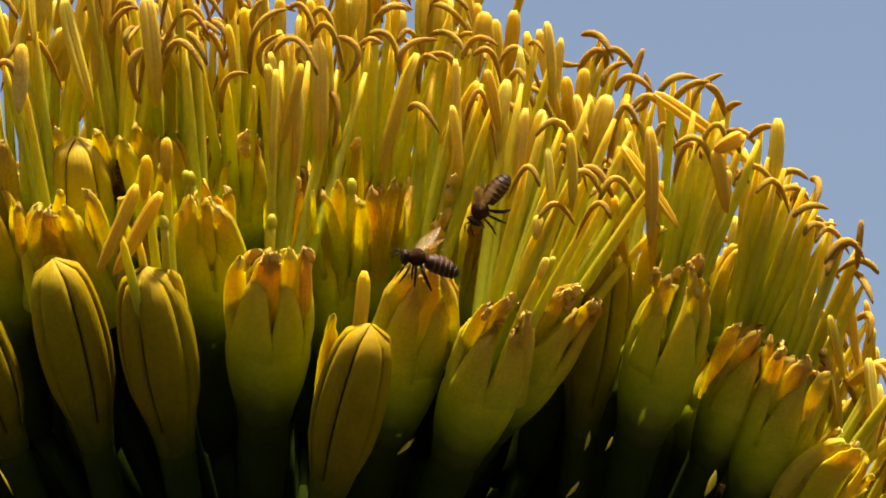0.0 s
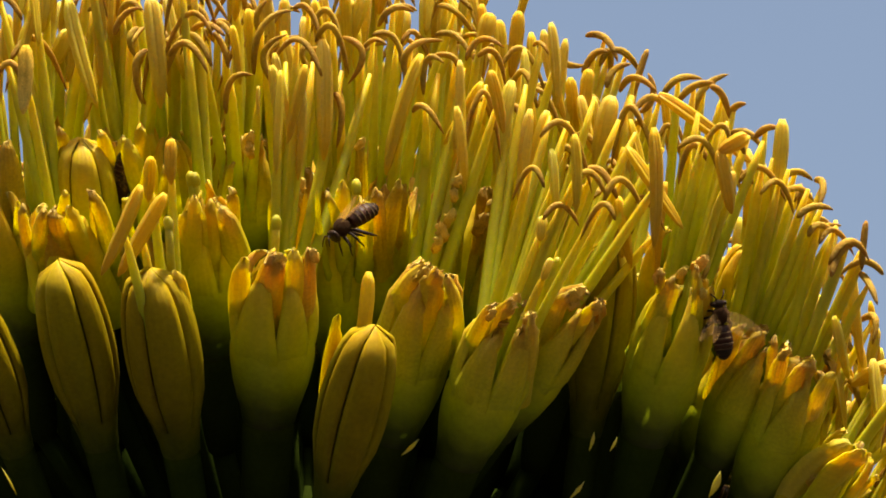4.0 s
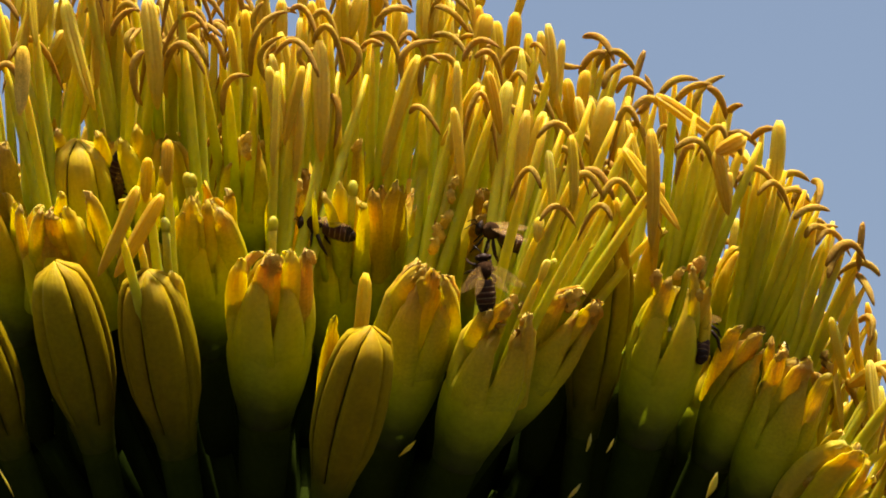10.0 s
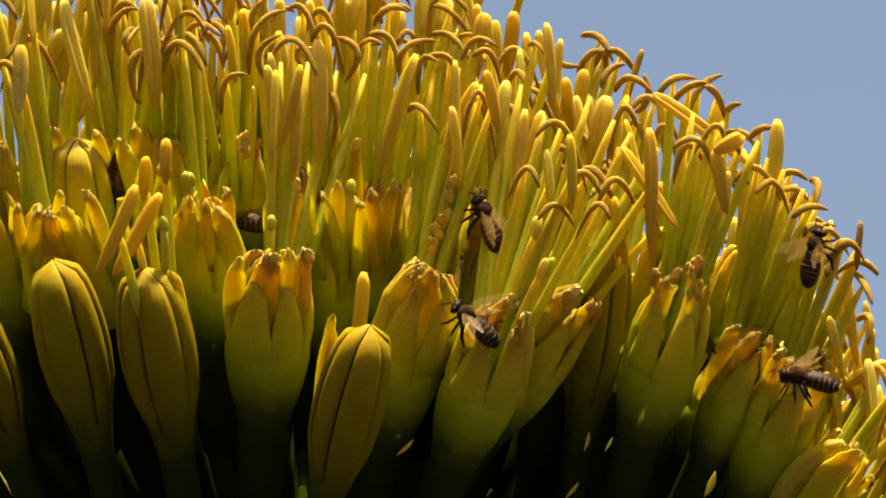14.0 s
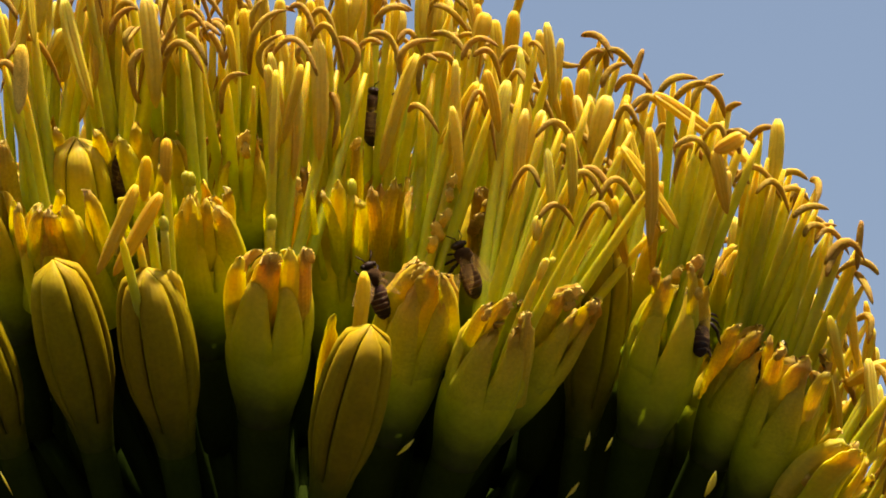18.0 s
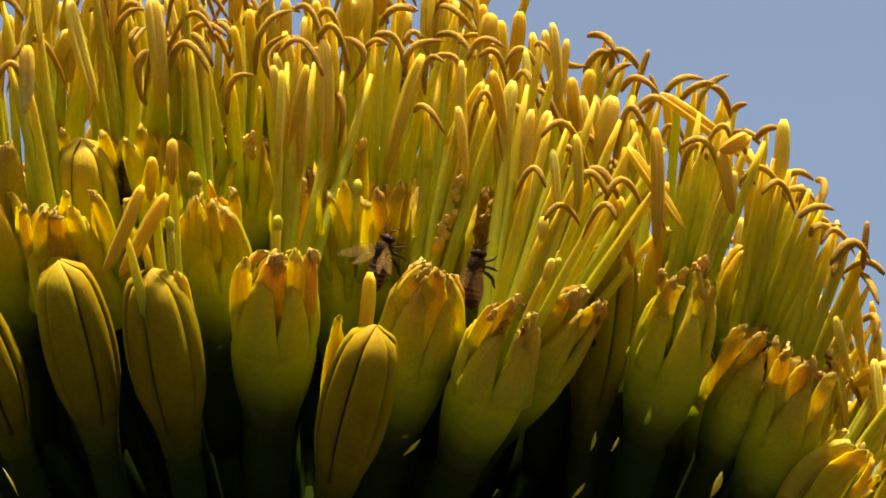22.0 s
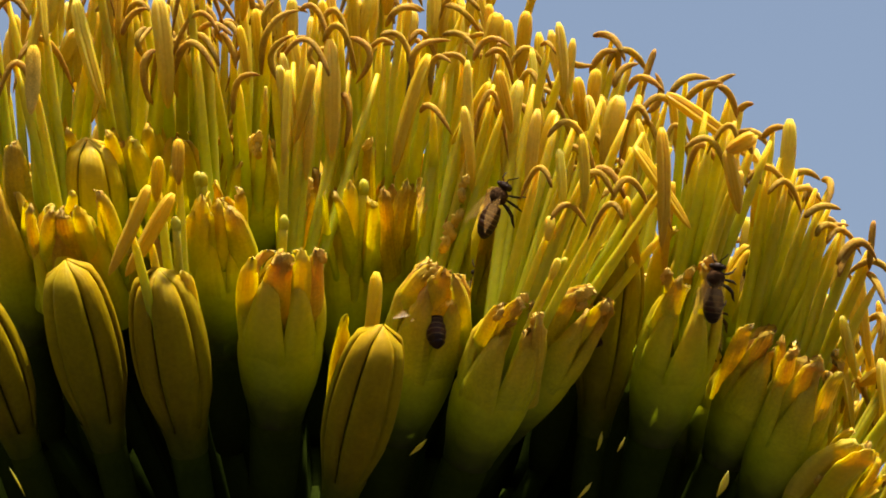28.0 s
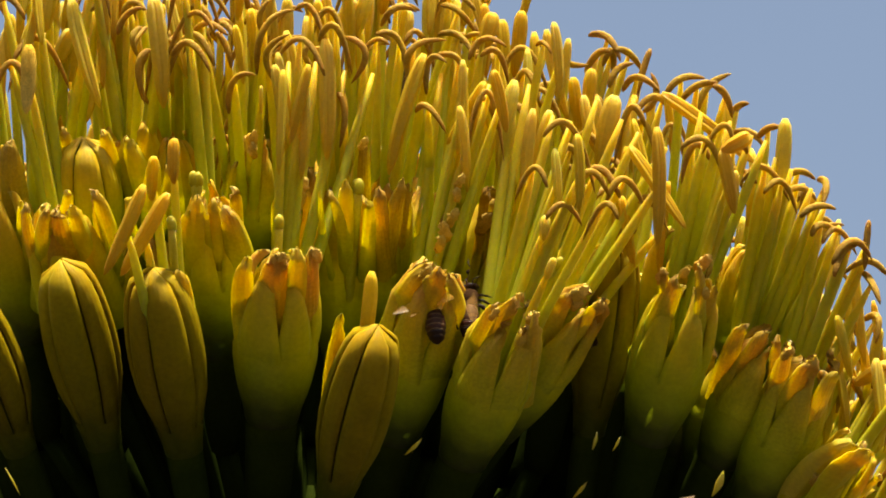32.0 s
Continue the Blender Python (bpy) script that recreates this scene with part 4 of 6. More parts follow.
straight(g_i, (47.8, 20.1, 34.2), (68.6, 22.5, 18.7), 3.3, M_ANTHER)
straight(g_i, (62.3, 28.5, 32.7), (62.4, 27.7, 23.5), 3.2, M_ANTHER)
arch(g_i, (49.1, 29.3, 34.0), (52.6, 29.9, 37.8), (58.0, 30.6, 37.8), 2.4)
arch(g_i, (52.4, 24.9, 32.6), (55.9, 24.1, 36.0), (60.6, 23.3, 36.6), 2.2)
arch(g_i, (56.1, 29.0, 30.2), (58.4, 29.1, 35.8), (63.7, 29.3, 38.8), 2.4)
arch(g_i, (59.2, 21.1, 35.9), (62.1, 23.1, 33.8), (63.7, 25.1, 28.8), 2.0)
g_j = flower((64.5, 38, -27.9), (69.4, 36, 0.6), 6.6, "open", spin=0.50)
straight(g_j, (75.3, 21.4, 28.6), (73.2, 22.9, 6.9), 3.6, M_CREAM)
arch(g_j, (70.2, 38.4, 24.6), (72.7, 37.3, 26.9), (75.6, 36.2, 26.8), 1.7)
arch(g_j, (76.1, 32.9, 15.1), (79.1, 32.9, 17.1), (82.9, 32.8, 15.1), 1.7)
style(g_j, (69.1, 36, 0.1), 1.2)
fill(g_j, 3, 50, seed=221)
g_k = flower((36.8, 46, -33.9), (41.0, 44, -4.3), 7.4, "open", spin=0.20)
fill(g_k, 6, 69, seed=223)
k_a = flower((-71.6, 38, -4.3), (-69.2, 36, 29.4), 6.6, "open", spin=0.40)
fill(k_a, 5, 66, 9.0, seed=301)
arch(k_a, (-72.9, 30.0, 49.1), (-70.7, 29.0, 54.7), (-67.4, 28.0, 52.8), 1.8)
arch(k_a, (-73.4, 27.0, 47.5), (-71.5, 27.0, 51.8), (-67.7, 26.0, 53.5), 1.6)
arch(k_a, (-67.9, 24.0, 49.1), (-69.8, 22.0, 46.3), (-68.1, 24.0, 41.8), 1.4)
arch(k_a, (-65.5, 17.0, 43.8), (-68.1, 16.0, 40.0), (-66.8, 18.0, 31.8), 1.6)
arch(k_a, (-66.1, 28.0, 46.0), (-63.1, 28.0, 46.6), (-60.5, 25.0, 45.6), 1.0)
strap(k_a, (-70.9, 16, 24.5), (-66.8, 17, 13.6), 3.0, M_TEPAL, -0.08, 71)
strap(k_a, (-67.5, 22, 27.7), (-65.9, 23, 18.7), 2.4, M_TEPAL, 0.04, 72)
strap(k_a, (-64.1, 13, 20.0), (-63.5, 14, 7.3), 2.8, M_TEPAL, 0.12, 73)
strap(k_a, (-61.1, 13, 18.5), (-61.7, 14, 7.3), 1.7, M_TEPAL, -0.05, 74)
straight(k_a, (-65.2, 21.5, 56.0), (-62.9, 22.1, 30.9), 4.3, M_CREAM)
straight(k_a, (-74.4, 33.6, 52.2), (-73.6, 33.1, 40.1), 2.0, M_ANTHER)
straight(k_a, (-73.9, 30.3, 60.9), (-73.3, 31.0, 52.0), 2.4, M_ANTHER)
arch(k_a, (-70.4, 31.4, 44.2), (-69.5, 33.4, 47.3), (-67.1, 35.4, 49.7), 2.0)
arch(k_a, (-67.0, 32.6, 43.5), (-69.3, 34.4, 38.2), (-66.7, 36.2, 31.9), 2.7)
arch(k_a, (-73.2, 34.5, 51.9), (-70.5, 32.4, 54.0), (-67.3, 30.3, 53.3), 2.0)
strap(k_a, (-76.4, 30.0, 26.9), (-72.9, 31.0, 16.0), 3.0, M_TEPAL, 0.07, 2)
strap(k_a, (-71.9, 25.0, 24.6), (-67.9, 26.0, 12.7), 3.3, M_TEPAL, 0.08, 3)
strap(k_a, (-68.1, 29.0, 28.4), (-65.8, 30.0, 16.6), 3.3, M_TEPAL, -0.13, 4)
k_b = flower((-60.1, 37, -3.7), (-60.9, 35, 25.5), 6.1, "open", spin=0.80)
fill(k_b, 5, 66, 9.0, seed=302)
arch(k_b, (-57.6, 30.0, 52.7), (-54.9, 28.0, 53.6), (-52.2, 28.0, 48.8), 1.6)
strap(k_b, (-60.3, 16, 24.2), (-59.3, 17, 9.8), 2.0, M_TEPAL, 0.1, 75)
straight(k_b, (-60.0, 36.3, 58.0), (-61.7, 38.5, 33.9), 3.7, M_ANTHER)
straight(k_b, (-56.1, 29.3, 59.5), (-55.5, 29.3, 50.1), 2.4, M_ANTHER)
arch(k_b, (-57.9, 34.9, 52.9), (-54.5, 34.0, 53.2), (-52.3, 33.0, 48.1), 2.0)
arch(k_b, (-68.9, 31.3, 57.1), (-66.3, 33.7, 58.5), (-65.4, 36.2, 52.3), 2.2)
arch(k_b, (-61.5, 35.7, 52.3), (-60.2, 33.5, 48.4), (-63.2, 31.4, 46.0), 2.2)
arch(k_b, (-59.6, 37.5, 54.7), (-54.1, 35.3, 57.7), (-48.4, 33.1, 50.9), 2.1)
strap(k_b, (-60.5, 28.0, 24.4), (-59.5, 29.0, 12.8), 3.0, M_TEPAL, -0.13, 5)
k_c = flower((-44.8, 38, -6.2), (-43.5, 36, 25.8), 6.4, "withered", spin=0.30, wither=0.80)
scrap(k_c, (-42.7, 14, 24.0), 2.8, 0.2)
scrap(k_c, (-42.6, 14, 21.5), 2.6, -0.2)
fill(k_c, 5, 66, 9.0, seed=303)
arch(k_c, (-54.0, 28.0, 47.8), (-54.3, 27.0, 45.2), (-53.8, 27.0, 41.2), 1.2)
arch(k_c, (-51.4, 26.0, 48.1), (-49.0, 26.0, 44.6), (-48.0, 26.0, 39.9), 1.5)
arch(k_c, (-42.3, 26.0, 38.6), (-40.4, 24.0, 49.1), (-33.7, 27.0, 53.0), 1.6)
arch(k_c, (-48.2, 18.0, 29.6), (-47.0, 16.0, 36.9), (-42.1, 15.0, 38.1), 1.5)
arch(k_c, (-40.9, 36.0, 47.9), (-42.0, 35.0, 51.9), (-39.8, 35.0, 55.7), 1.5)
straight(k_c, (-47.2, 26.0, 49.6), (-45.3, 26.0, 36.4), 2.2, M_ANTHER)
straight(k_c, (-41.1, 20.0, 35.9), (-41.1, 20.0, 29.6), 1.1, M_CREAM)
strap(k_c, (-46.7, 22, 19.3), (-48.6, 23, 11.1), 1.3, M_WITHER, 0.1, 90)
straight(k_c, (-43.4, 27.0, 25.4), (-43.7, 28.1, 21.0), 2.7, M_POLLEN)
straight(k_c, (-41.9, 37.9, 37.1), (-41.9, 38.8, 23.7), 2.0, M_OCHRE)
straight(k_c, (-46.1, 32.0, 59.7), (-46.9, 34.5, 50.9), 2.1, M_ANTHER)
straight(k_c, (-40.0, 36.6, 59.9), (-40.6, 37.6, 48.5), 2.7, M_CREAM)
straight(k_c, (-44.1, 37.9, 53.9), (-43.0, 38.5, 38.5), 3.0, M_ANTHER)
straight(k_c, (-40.3, 37.2, 56.7), (-39.0, 38.8, 44.2), 3.7, M_CREAM)
scrap(k_c, (-44.1, 31.6, 22.7), 3.5, -0.3)
strap(k_c, (-43.6, 31.0, 25.5), (-43.9, 32.0, 15.3), 2.7, M_WITHER, -0.14, 17)
strap(k_c, (-45.5, 32.0, 24.2), (-46.2, 33.0, 14.1), 2.2, M_ORANGE, -0.12, 18)
k_d = flower((-34.3, 40, -15.2), (-33.0, 38, 18.0), 6.4, "withered", spin=0.30, wither=0.60)
scrap(k_d, (-31.8, 12, 13.5), 2.8, 0.4)
scrap(k_d, (-32.4, 12, 10.8), 3.2, 0.2)
scrap(k_d, (-33.2, 12, 7.5), 2.8, 0.3)
fill(k_d, 5, 66, 9.0, seed=305)
arch(k_d, (-37.6, 24.0, 36.3), (-40.0, 23.0, 43.2), (-34.7, 21.0, 47.4), 1.5)
arch(k_d, (-33.6, 30.0, 53.4), (-30.2, 30.0, 53.4), (-27.3, 28.0, 46.3), 1.5)
arch(k_d, (-30.7, 28.0, 45.3), (-31.6, 28.0, 42.7), (-29.3, 29.0, 40.0), 1.4)
strap(k_d, (-31.4, 15, 14.5), (-33.3, 16, 4.2), 2.6, M_ORANGE, -0.08, 91)
strap(k_d, (-37.7, 18, 11.6), (-38.8, 19, 5.4), 1.1, M_WITHER, 0.04, 92)
style(k_d, (-36.8, 18, 5.2), 1.2)
straight(k_d, (-35.9, 29.1, 48.5), (-31.2, 29.0, 20.4), 3.3, M_ANTHER)
straight(k_d, (-32.8, 30.0, 15.3), (-33.5, 33.0, 8.4), 3.2, M_POLLEN)
straight(k_d, (-35.8, 38.3, 56.4), (-35.6, 40.3, 40.3), 3.1, M_CREAM)
arch(k_d, (-42.5, 37.1, 41.9), (-37.5, 38.2, 52.4), (-32.4, 39.4, 53.1), 2.2)
arch(k_d, (-38.0, 32.6, 36.9), (-39.7, 35.1, 44.0), (-32.4, 37.7, 47.9), 2.0)
scrap(k_d, (-32.9, 33.3, 17.3), 3.4, 0.2)
scrap(k_d, (-33.2, 32.6, 12.8), 3.7, -0.1)
strap(k_d, (-32.8, 32.0, 17.9), (-33.7, 33.0, 6.5), 3.0, M_WITHER, 0.15, 19)
fill(k_d, 1, 69, seed=261)
k_e = flower((-18.5, 48, -7.6), (-17.4, 46, 24.2), 6.7, "withered", spin=0.10, wither=0.70)
arch(k_e, (-1.2, 30.0, 54.2), (2.7, 28.0, 52.8), (6.8, 31.0, 47.7), 1.5)
arch(k_e, (-1.9, 28.0, 47.5), (2.7, 27.0, 47.3), (6.2, 25.0, 42.4), 1.5)
straight(k_e, (-21.0, 42.8, 56.4), (-25.1, 44.8, 48.6), 3.7, M_CREAM)
straight(k_e, (-17.8, 42.6, 57.7), (-20.7, 43.8, 47.3), 3.5, M_CREAM)
straight(k_e, (-9.0, 47.2, 54.1), (-9.2, 46.6, 45.7), 3.7, M_CREAM)
straight(k_e, (-13.3, 41.9, 61.5), (-14.6, 44.3, 52.7), 2.9, M_ANTHER)
straight(k_e, (-22.6, 41.7, 59.3), (-22.0, 44.2, 38.4), 3.0, M_ANTHER)
straight(k_e, (-17.7, 47.2, 58.7), (-20.0, 49.9, 39.9), 3.7, M_CREAM)
scrap(k_e, (-18.4, 42.4, 22.9), 3.0, 0.4)
strap(k_e, (-19.4, 41.0, 24.9), (-16.9, 42.0, 18.0), 1.9, M_ORANGE, 0.04, 28)
strap(k_e, (-17.8, 41.0, 23.6), (-16.5, 42.0, 16.7), 1.6, M_ORANGE, 0.03, 29)
k_f = flower((-89.1, 38, -1.1), (-87.2, 36, 28.6), 6.6, "open", spin=0.50)
fill(k_f, 5, 66, 9.0, seed=304)
arch(k_f, (-79.6, 30.0, 52.9), (-77.3, 28.0, 53.7), (-74.9, 27.0, 51.5), 1.2)
strap(k_f, (-85.3, 22, 26.4), (-82.3, 23, 20.5), 2.0, M_WITHER, 0.1, 80)
strap(k_f, (-93.5, 22, 26.8), (-91.1, 23, 21.8), 1.7, M_WITHER, -0.08, 81)
straight(k_f, (-83.5, 22.9, 55.4), (-76.9, 22.3, 30.9), 3.5, M_CREAM)
straight(k_f, (-89.6, 33.2, 55.7), (-95.4, 32.8, 44.8), 3.7, M_CREAM)
straight(k_f, (-84.3, 37.7, 49.2), (-88.3, 39.8, 41.2), 4.3, M_CREAM)
straight(k_f, (-87.9, 31.9, 61.0), (-89.9, 32.6, 48.3), 3.5, M_CREAM)
strap(k_f, (-94.2, 31.0, 27.4), (-91.5, 32.0, 16.6), 2.4, M_TEPAL, -0.10, 0)
strap(k_f, (-85.9, 30.0, 26.4), (-82.2, 31.0, 16.6), 3.0, M_WITHER, -0.10, 1)
fill(k_f, 2, 69, seed=279)
# Two hidden flowers, added to keep sun off the pedicels and close gaps.
shade_g = flower((-83.5, 50, -28.0), (-85.0, 48, 3.0), 8.2, "open", spin=0.20)
fill(shade_g, 5, 84, 8.0, seed=306)
shade_h = flower((-86.0, 76, -26.0), (-87.0, 74, 6.0), 8.2, "open", spin=0.60)
fill(shade_h, 4, 84, 8.0, seed=307)
h31 = flower((-1.4, 76.3, -20.0), (6.9, 74.3, 11.1), 8.2, "open", spin=21.70, wither=0.01)
straight(h31, (17.5, 73.2, 55.0), (15.7, 74.9, 39.6), 3.6, M_ANTHER)
straight(h31, (12.9, 72.1, 52.9), (13.9, 71.5, 40.8), 3.2, M_ANTHER)
arch(h31, (6.0, 74.1, 44.0), (11.3, 71.1, 43.7), (13.9, 68.1, 36.5), 2.4)
fill(h31, 3, 70, seed=284)
h32 = flower((12.2, 56.5, -34.9), (20.1, 54.5, -4.2), 8.0, "open", spin=22.40, wither=0.04)
straight(h32, (29.0, 56.0, 39.0), (30.0, 58.5, 24.1), 3.1, M_ANTHER)
arch(h32, (25.9, 51.7, 20.5), (28.4, 52.0, 22.8), (31.2, 52.3, 17.9), 2.4)
arch(h32, (23.7, 52.1, 16.6), (26.0, 53.4, 17.9), (29.5, 54.7, 18.5), 1.7)
fill(h32, 3, 70, seed=289)
h33 = flower((15.8, 62.5, -30.5), (23.8, 60.5, 0.3), 8.1, "open", spin=23.10, wither=0.29)
straight(h33, (33.5, 58.9, 41.0), (32.4, 59.1, 31.3), 3.3, M_ANTHER)
straight(h33, (38.5, 52.7, 34.7), (35.0, 54.0, 17.6), 4.8, M_CREAM)
fill(h33, 4, 70, seed=293)
h34 = flower((28.6, 66.7, -27.5), (36.3, 64.7, 3.5), 8.1, "open", spin=23.80, wither=0.26)
straight(h34, (47.0, 62.0, 45.7), (43.4, 61.8, 33.3), 1.7, M_OCHRE)
straight(h34, (41.0, 60.1, 19.9), (35.6, 61.0, 13.8), 3.5, M_ANTHER)
straight(h34, (41.7, 59.1, 29.3), (42.5, 58.8, 19.6), 2.7, M_ANTHER)
straight(h34, (44.5, 65.0, 29.5), (42.3, 65.4, 21.0), 2.7, M_ANTHER)
straight(h34, (37.8, 61.0, 24.8), (34.6, 60.4, 15.7), 3.2, M_ANTHER)
arch(h34, (40.6, 62.7, 35.9), (43.9, 59.9, 39.1), (49.0, 57.1, 35.6), 2.0)
h35 = flower((-96.8, 76.2, -22.3), (-98.8, 74.2, 9.9), 8.2, "open", spin=24.50, wither=0.27)
straight(h35, (-101.4, 73.3, 54.2), (-101.0, 73.4, 40.2), 3.2, M_ANTHER)
arch(h35, (-98.4, 77.9, 44.7), (-96.3, 74.9, 47.2), (-93.4, 72.0, 46.8), 2.4)
fill(h35, 4, 71, seed=304)
h36 = flower((-14.0, 84.6, -15.3), (-9.2, 82.6, 16.8), 8.2, "open", spin=25.20, wither=0.16)
straight(h36, (-3.2, 77.1, 60.7), (-4.0, 77.0, 46.9), 4.3, M_CREAM)
straight(h36, (5.8, 82.7, 61.0), (4.1, 84.2, 51.8), 2.9, M_CREAM)
straight(h36, (-2.9, 79.3, 57.8), (-3.8, 80.9, 44.7), 3.1, M_CREAM)
arch(h36, (-8.2, 87.0, 37.3), (-5.2, 84.8, 45.9), (1.1, 82.5, 47.8), 2.4)
arch(h36, (-0.5, 86.9, 57.3), (3.7, 84.6, 55.2), (7.7, 82.3, 50.2), 2.2)
arch(h36, (-15.4, 82.4, 52.8), (-11.1, 84.1, 56.5), (-6.2, 85.8, 55.6), 2.0)
h37 = flower((0.6, 87.6, -11.5), (9.0, 85.6, 20.0), 8.2, "open", spin=25.90, wither=0.34)
straight(h37, (20.4, 81.4, 62.3), (16.9, 81.8, 50.4), 2.1, M_ANTHER)
arch(h37, (21.4, 85.3, 47.6), (24.0, 86.0, 47.3), (24.7, 86.6, 45.6), 1.6)
fill(h37, 4, 61, seed=315)
h38 = flower((51.7, 52.3, -47.3), (60.0, 50.3, -17.8), 8.0, "open", spin=26.60, wither=0.32)
straight(h38, (69.9, 47.5, 0.6), (69.7, 48.1, -3.7), 2.9, M_CREAM)
fill(h38, 5, 69, seed=318)
h39 = flower((-35.3, 91.0, -11.1), (-33.8, 89.0, 21.5), 8.3, "open", spin=27.30, wither=0.10)
straight(h39, (-31.7, 84.9, 63.8), (-32.4, 84.7, 54.5), 2.7, M_CREAM)
straight(h39, (-31.3, 86.9, 52.4), (-33.0, 86.3, 31.6), 3.2, M_ANTHER)
arch(h39, (-31.3, 94.2, 46.7), (-25.9, 91.6, 50.8), (-21.6, 89.0, 39.0), 2.7)
arch(h39, (-33.2, 90.7, 56.8), (-29.9, 91.0, 55.9), (-27.9, 91.3, 50.5), 2.0)
arch(h39, (-31.7, 92.4, 50.9), (-28.6, 90.4, 57.2), (-23.3, 88.5, 47.6), 1.8)
fill(h39, 1, 72, seed=325)
h40 = flower((-11.1, 90.5, -10.4), (-5.3, 88.5, 21.7), 8.3, "open", spin=28.00, wither=0.23)
straight(h40, (2.1, 83.7, 63.7), (0.8, 82.9, 53.8), 2.9, M_ANTHER)
straight(h40, (10.1, 89.9, 62.7), (8.8, 91.2, 56.1), 2.9, M_CREAM)
straight(h40, (2.4, 88.9, 58.4), (1.6, 90.5, 35.9), 3.7, M_ANTHER)
arch(h40, (-3.5, 90.3, 44.8), (0.5, 91.3, 42.1), (-0.3, 92.3, 33.2), 2.0)
arch(h40, (-6.5, 86.0, 32.3), (-1.9, 84.0, 30.4), (-1.1, 82.0, 20.2), 2.7)
arch(h40, (3.2, 86.9, 38.0), (6.8, 89.5, 45.8), (14.4, 92.1, 47.8), 2.4)
h41 = flower((-48.2, 65.5, -30.5), (-47.9, 63.5, 1.4), 8.1, "open", spin=28.70, wither=0.19)
arch(h41, (-50.0, 63.1, 32.4), (-47.7, 63.5, 38.6), (-43.8, 63.9, 39.5), 2.2)
fill(h41, 5, 70, seed=335)
h42 = flower((-8.7, 77.9, -19.8), (-2.2, 75.9, 11.8), 8.2, "open", spin=29.40, wither=0.32)
arch(h42, (0.8, 81.2, 49.7), (5.4, 78.2, 48.7), (8.7, 75.3, 45.3), 2.0)
arch(h42, (-6.5, 78.3, 47.3), (-0.6, 75.8, 51.5), (3.6, 73.4, 43.0), 2.0)
fill(h42, 4, 71, seed=339)
h43 = flower((20.4, 78.2, -18.8), (28.4, 76.2, 12.5), 8.2, "open", spin=30.10, wither=0.02)
arch(h43, (33.2, 80.0, 49.5), (37.7, 78.2, 48.9), (40.6, 76.4, 43.3), 2.0)
arch(h43, (32.4, 77.6, 40.7), (35.3, 76.6, 45.2), (38.3, 75.6, 45.5), 2.0)
arch(h43, (39.3, 76.7, 46.0), (42.7, 78.3, 45.2), (46.0, 80.0, 40.8), 2.0)
arch(h43, (37.9, 74.8, 37.2), (39.7, 75.0, 41.3), (43.7, 75.1, 42.8), 2.0)
arch(h43, (36.4, 78.3, 42.3), (38.8, 79.1, 45.7), (38.8, 79.8, 37.1), 1.9)
arch(h43, (26.4, 71.2, 45.4), (28.4, 73.7, 42.8), (33.0, 76.2, 42.5), 1.7)
h44 = flower((31.6, 63.0, -31.9), (39.3, 61.0, -1.0), 8.1, "open", spin=30.80, wither=0.20)
arch(h44, (45.2, 60.9, 31.1), (48.2, 60.8, 35.0), (47.0, 60.7, 40.2), 2.0)
arch(h44, (32.5, 62.5, 13.8), (36.4, 59.9, 11.8), (38.4, 57.4, 5.1), 2.7)
fill(h44, 4, 70, seed=350)
h45 = flower((50.0, 51.4, -34.2), (57.5, 49.4, -3.5), 8.0, "open", spin=31.50, wither=0.14)
arch(h45, (65.3, 53.5, 29.6), (66.5, 51.1, 32.1), (68.9, 48.6, 32.7), 1.7)
arch(h45, (65.1, 49.5, 25.9), (69.2, 48.8, 26.1), (72.4, 48.1, 22.6), 2.0)
fill(h45, 4, 62, seed=354)
h46 = flower((64.1, 31.7, -74.4), (79.0, 29.7, -47.2), 7.9, "withered", spin=32.20, wither=0.44)
arch(h46, (93.4, 33.6, -16.6), (96.7, 31.7, -15.7), (96.0, 29.9, -21.6), 2.4)
fill(h46, 5, 63, seed=357)
h47 = flower((-77.8, 86.0, -15.0), (-78.9, 84.0, 17.5), 8.2, "open", spin=32.90, wither=0.18)
arch(h47, (-83.2, 78.1, 55.8), (-80.1, 80.4, 55.1), (-78.4, 82.6, 54.1), 1.9)
arch(h47, (-78.1, 84.6, 55.8), (-78.8, 85.3, 59.2), (-76.9, 86.0, 61.9), 2.5)
fill(h47, 4, 72, seed=361)
h48 = flower((-54.8, 79.6, -19.9), (-54.7, 77.6, 12.4), 8.2, "open", spin=33.60, wither=0.27)
arch(h48, (-56.4, 74.5, 48.5), (-54.8, 76.9, 49.9), (-51.0, 79.3, 44.8), 2.0)
arch(h48, (-53.0, 72.8, 52.0), (-50.2, 75.0, 51.4), (-47.3, 77.2, 43.6), 2.2)
arch(h48, (-58.4, 75.4, 44.9), (-52.5, 73.2, 52.0), (-48.8, 71.1, 46.4), 1.8)
fill(h48, 3, 71, seed=366)
h49 = flower((57.4, 42.2, -50.1), (68.0, 40.2, -20.6), 7.9, "open", spin=34.30, wither=0.03)
arch(h49, (79.0, 36.5, 10.3), (80.4, 38.1, 13.5), (80.1, 39.7, 5.9), 2.0)
fill(h49, 5, 65, seed=369)
h50 = flower((-20.7, 94.1, -8.4), (-17.5, 92.1, 24.1), 8.3, "open", spin=35.00, wither=0.25)
arch(h50, (-19.6, 95.1, 60.6), (-13.8, 94.3, 62.1), (-8.7, 93.5, 56.6), 1.9)
arch(h50, (-15.3, 92.6, 54.6), (-10.5, 91.7, 61.3), (-6.7, 90.8, 56.9), 2.2)
fill(h50, 4, 72, seed=373)

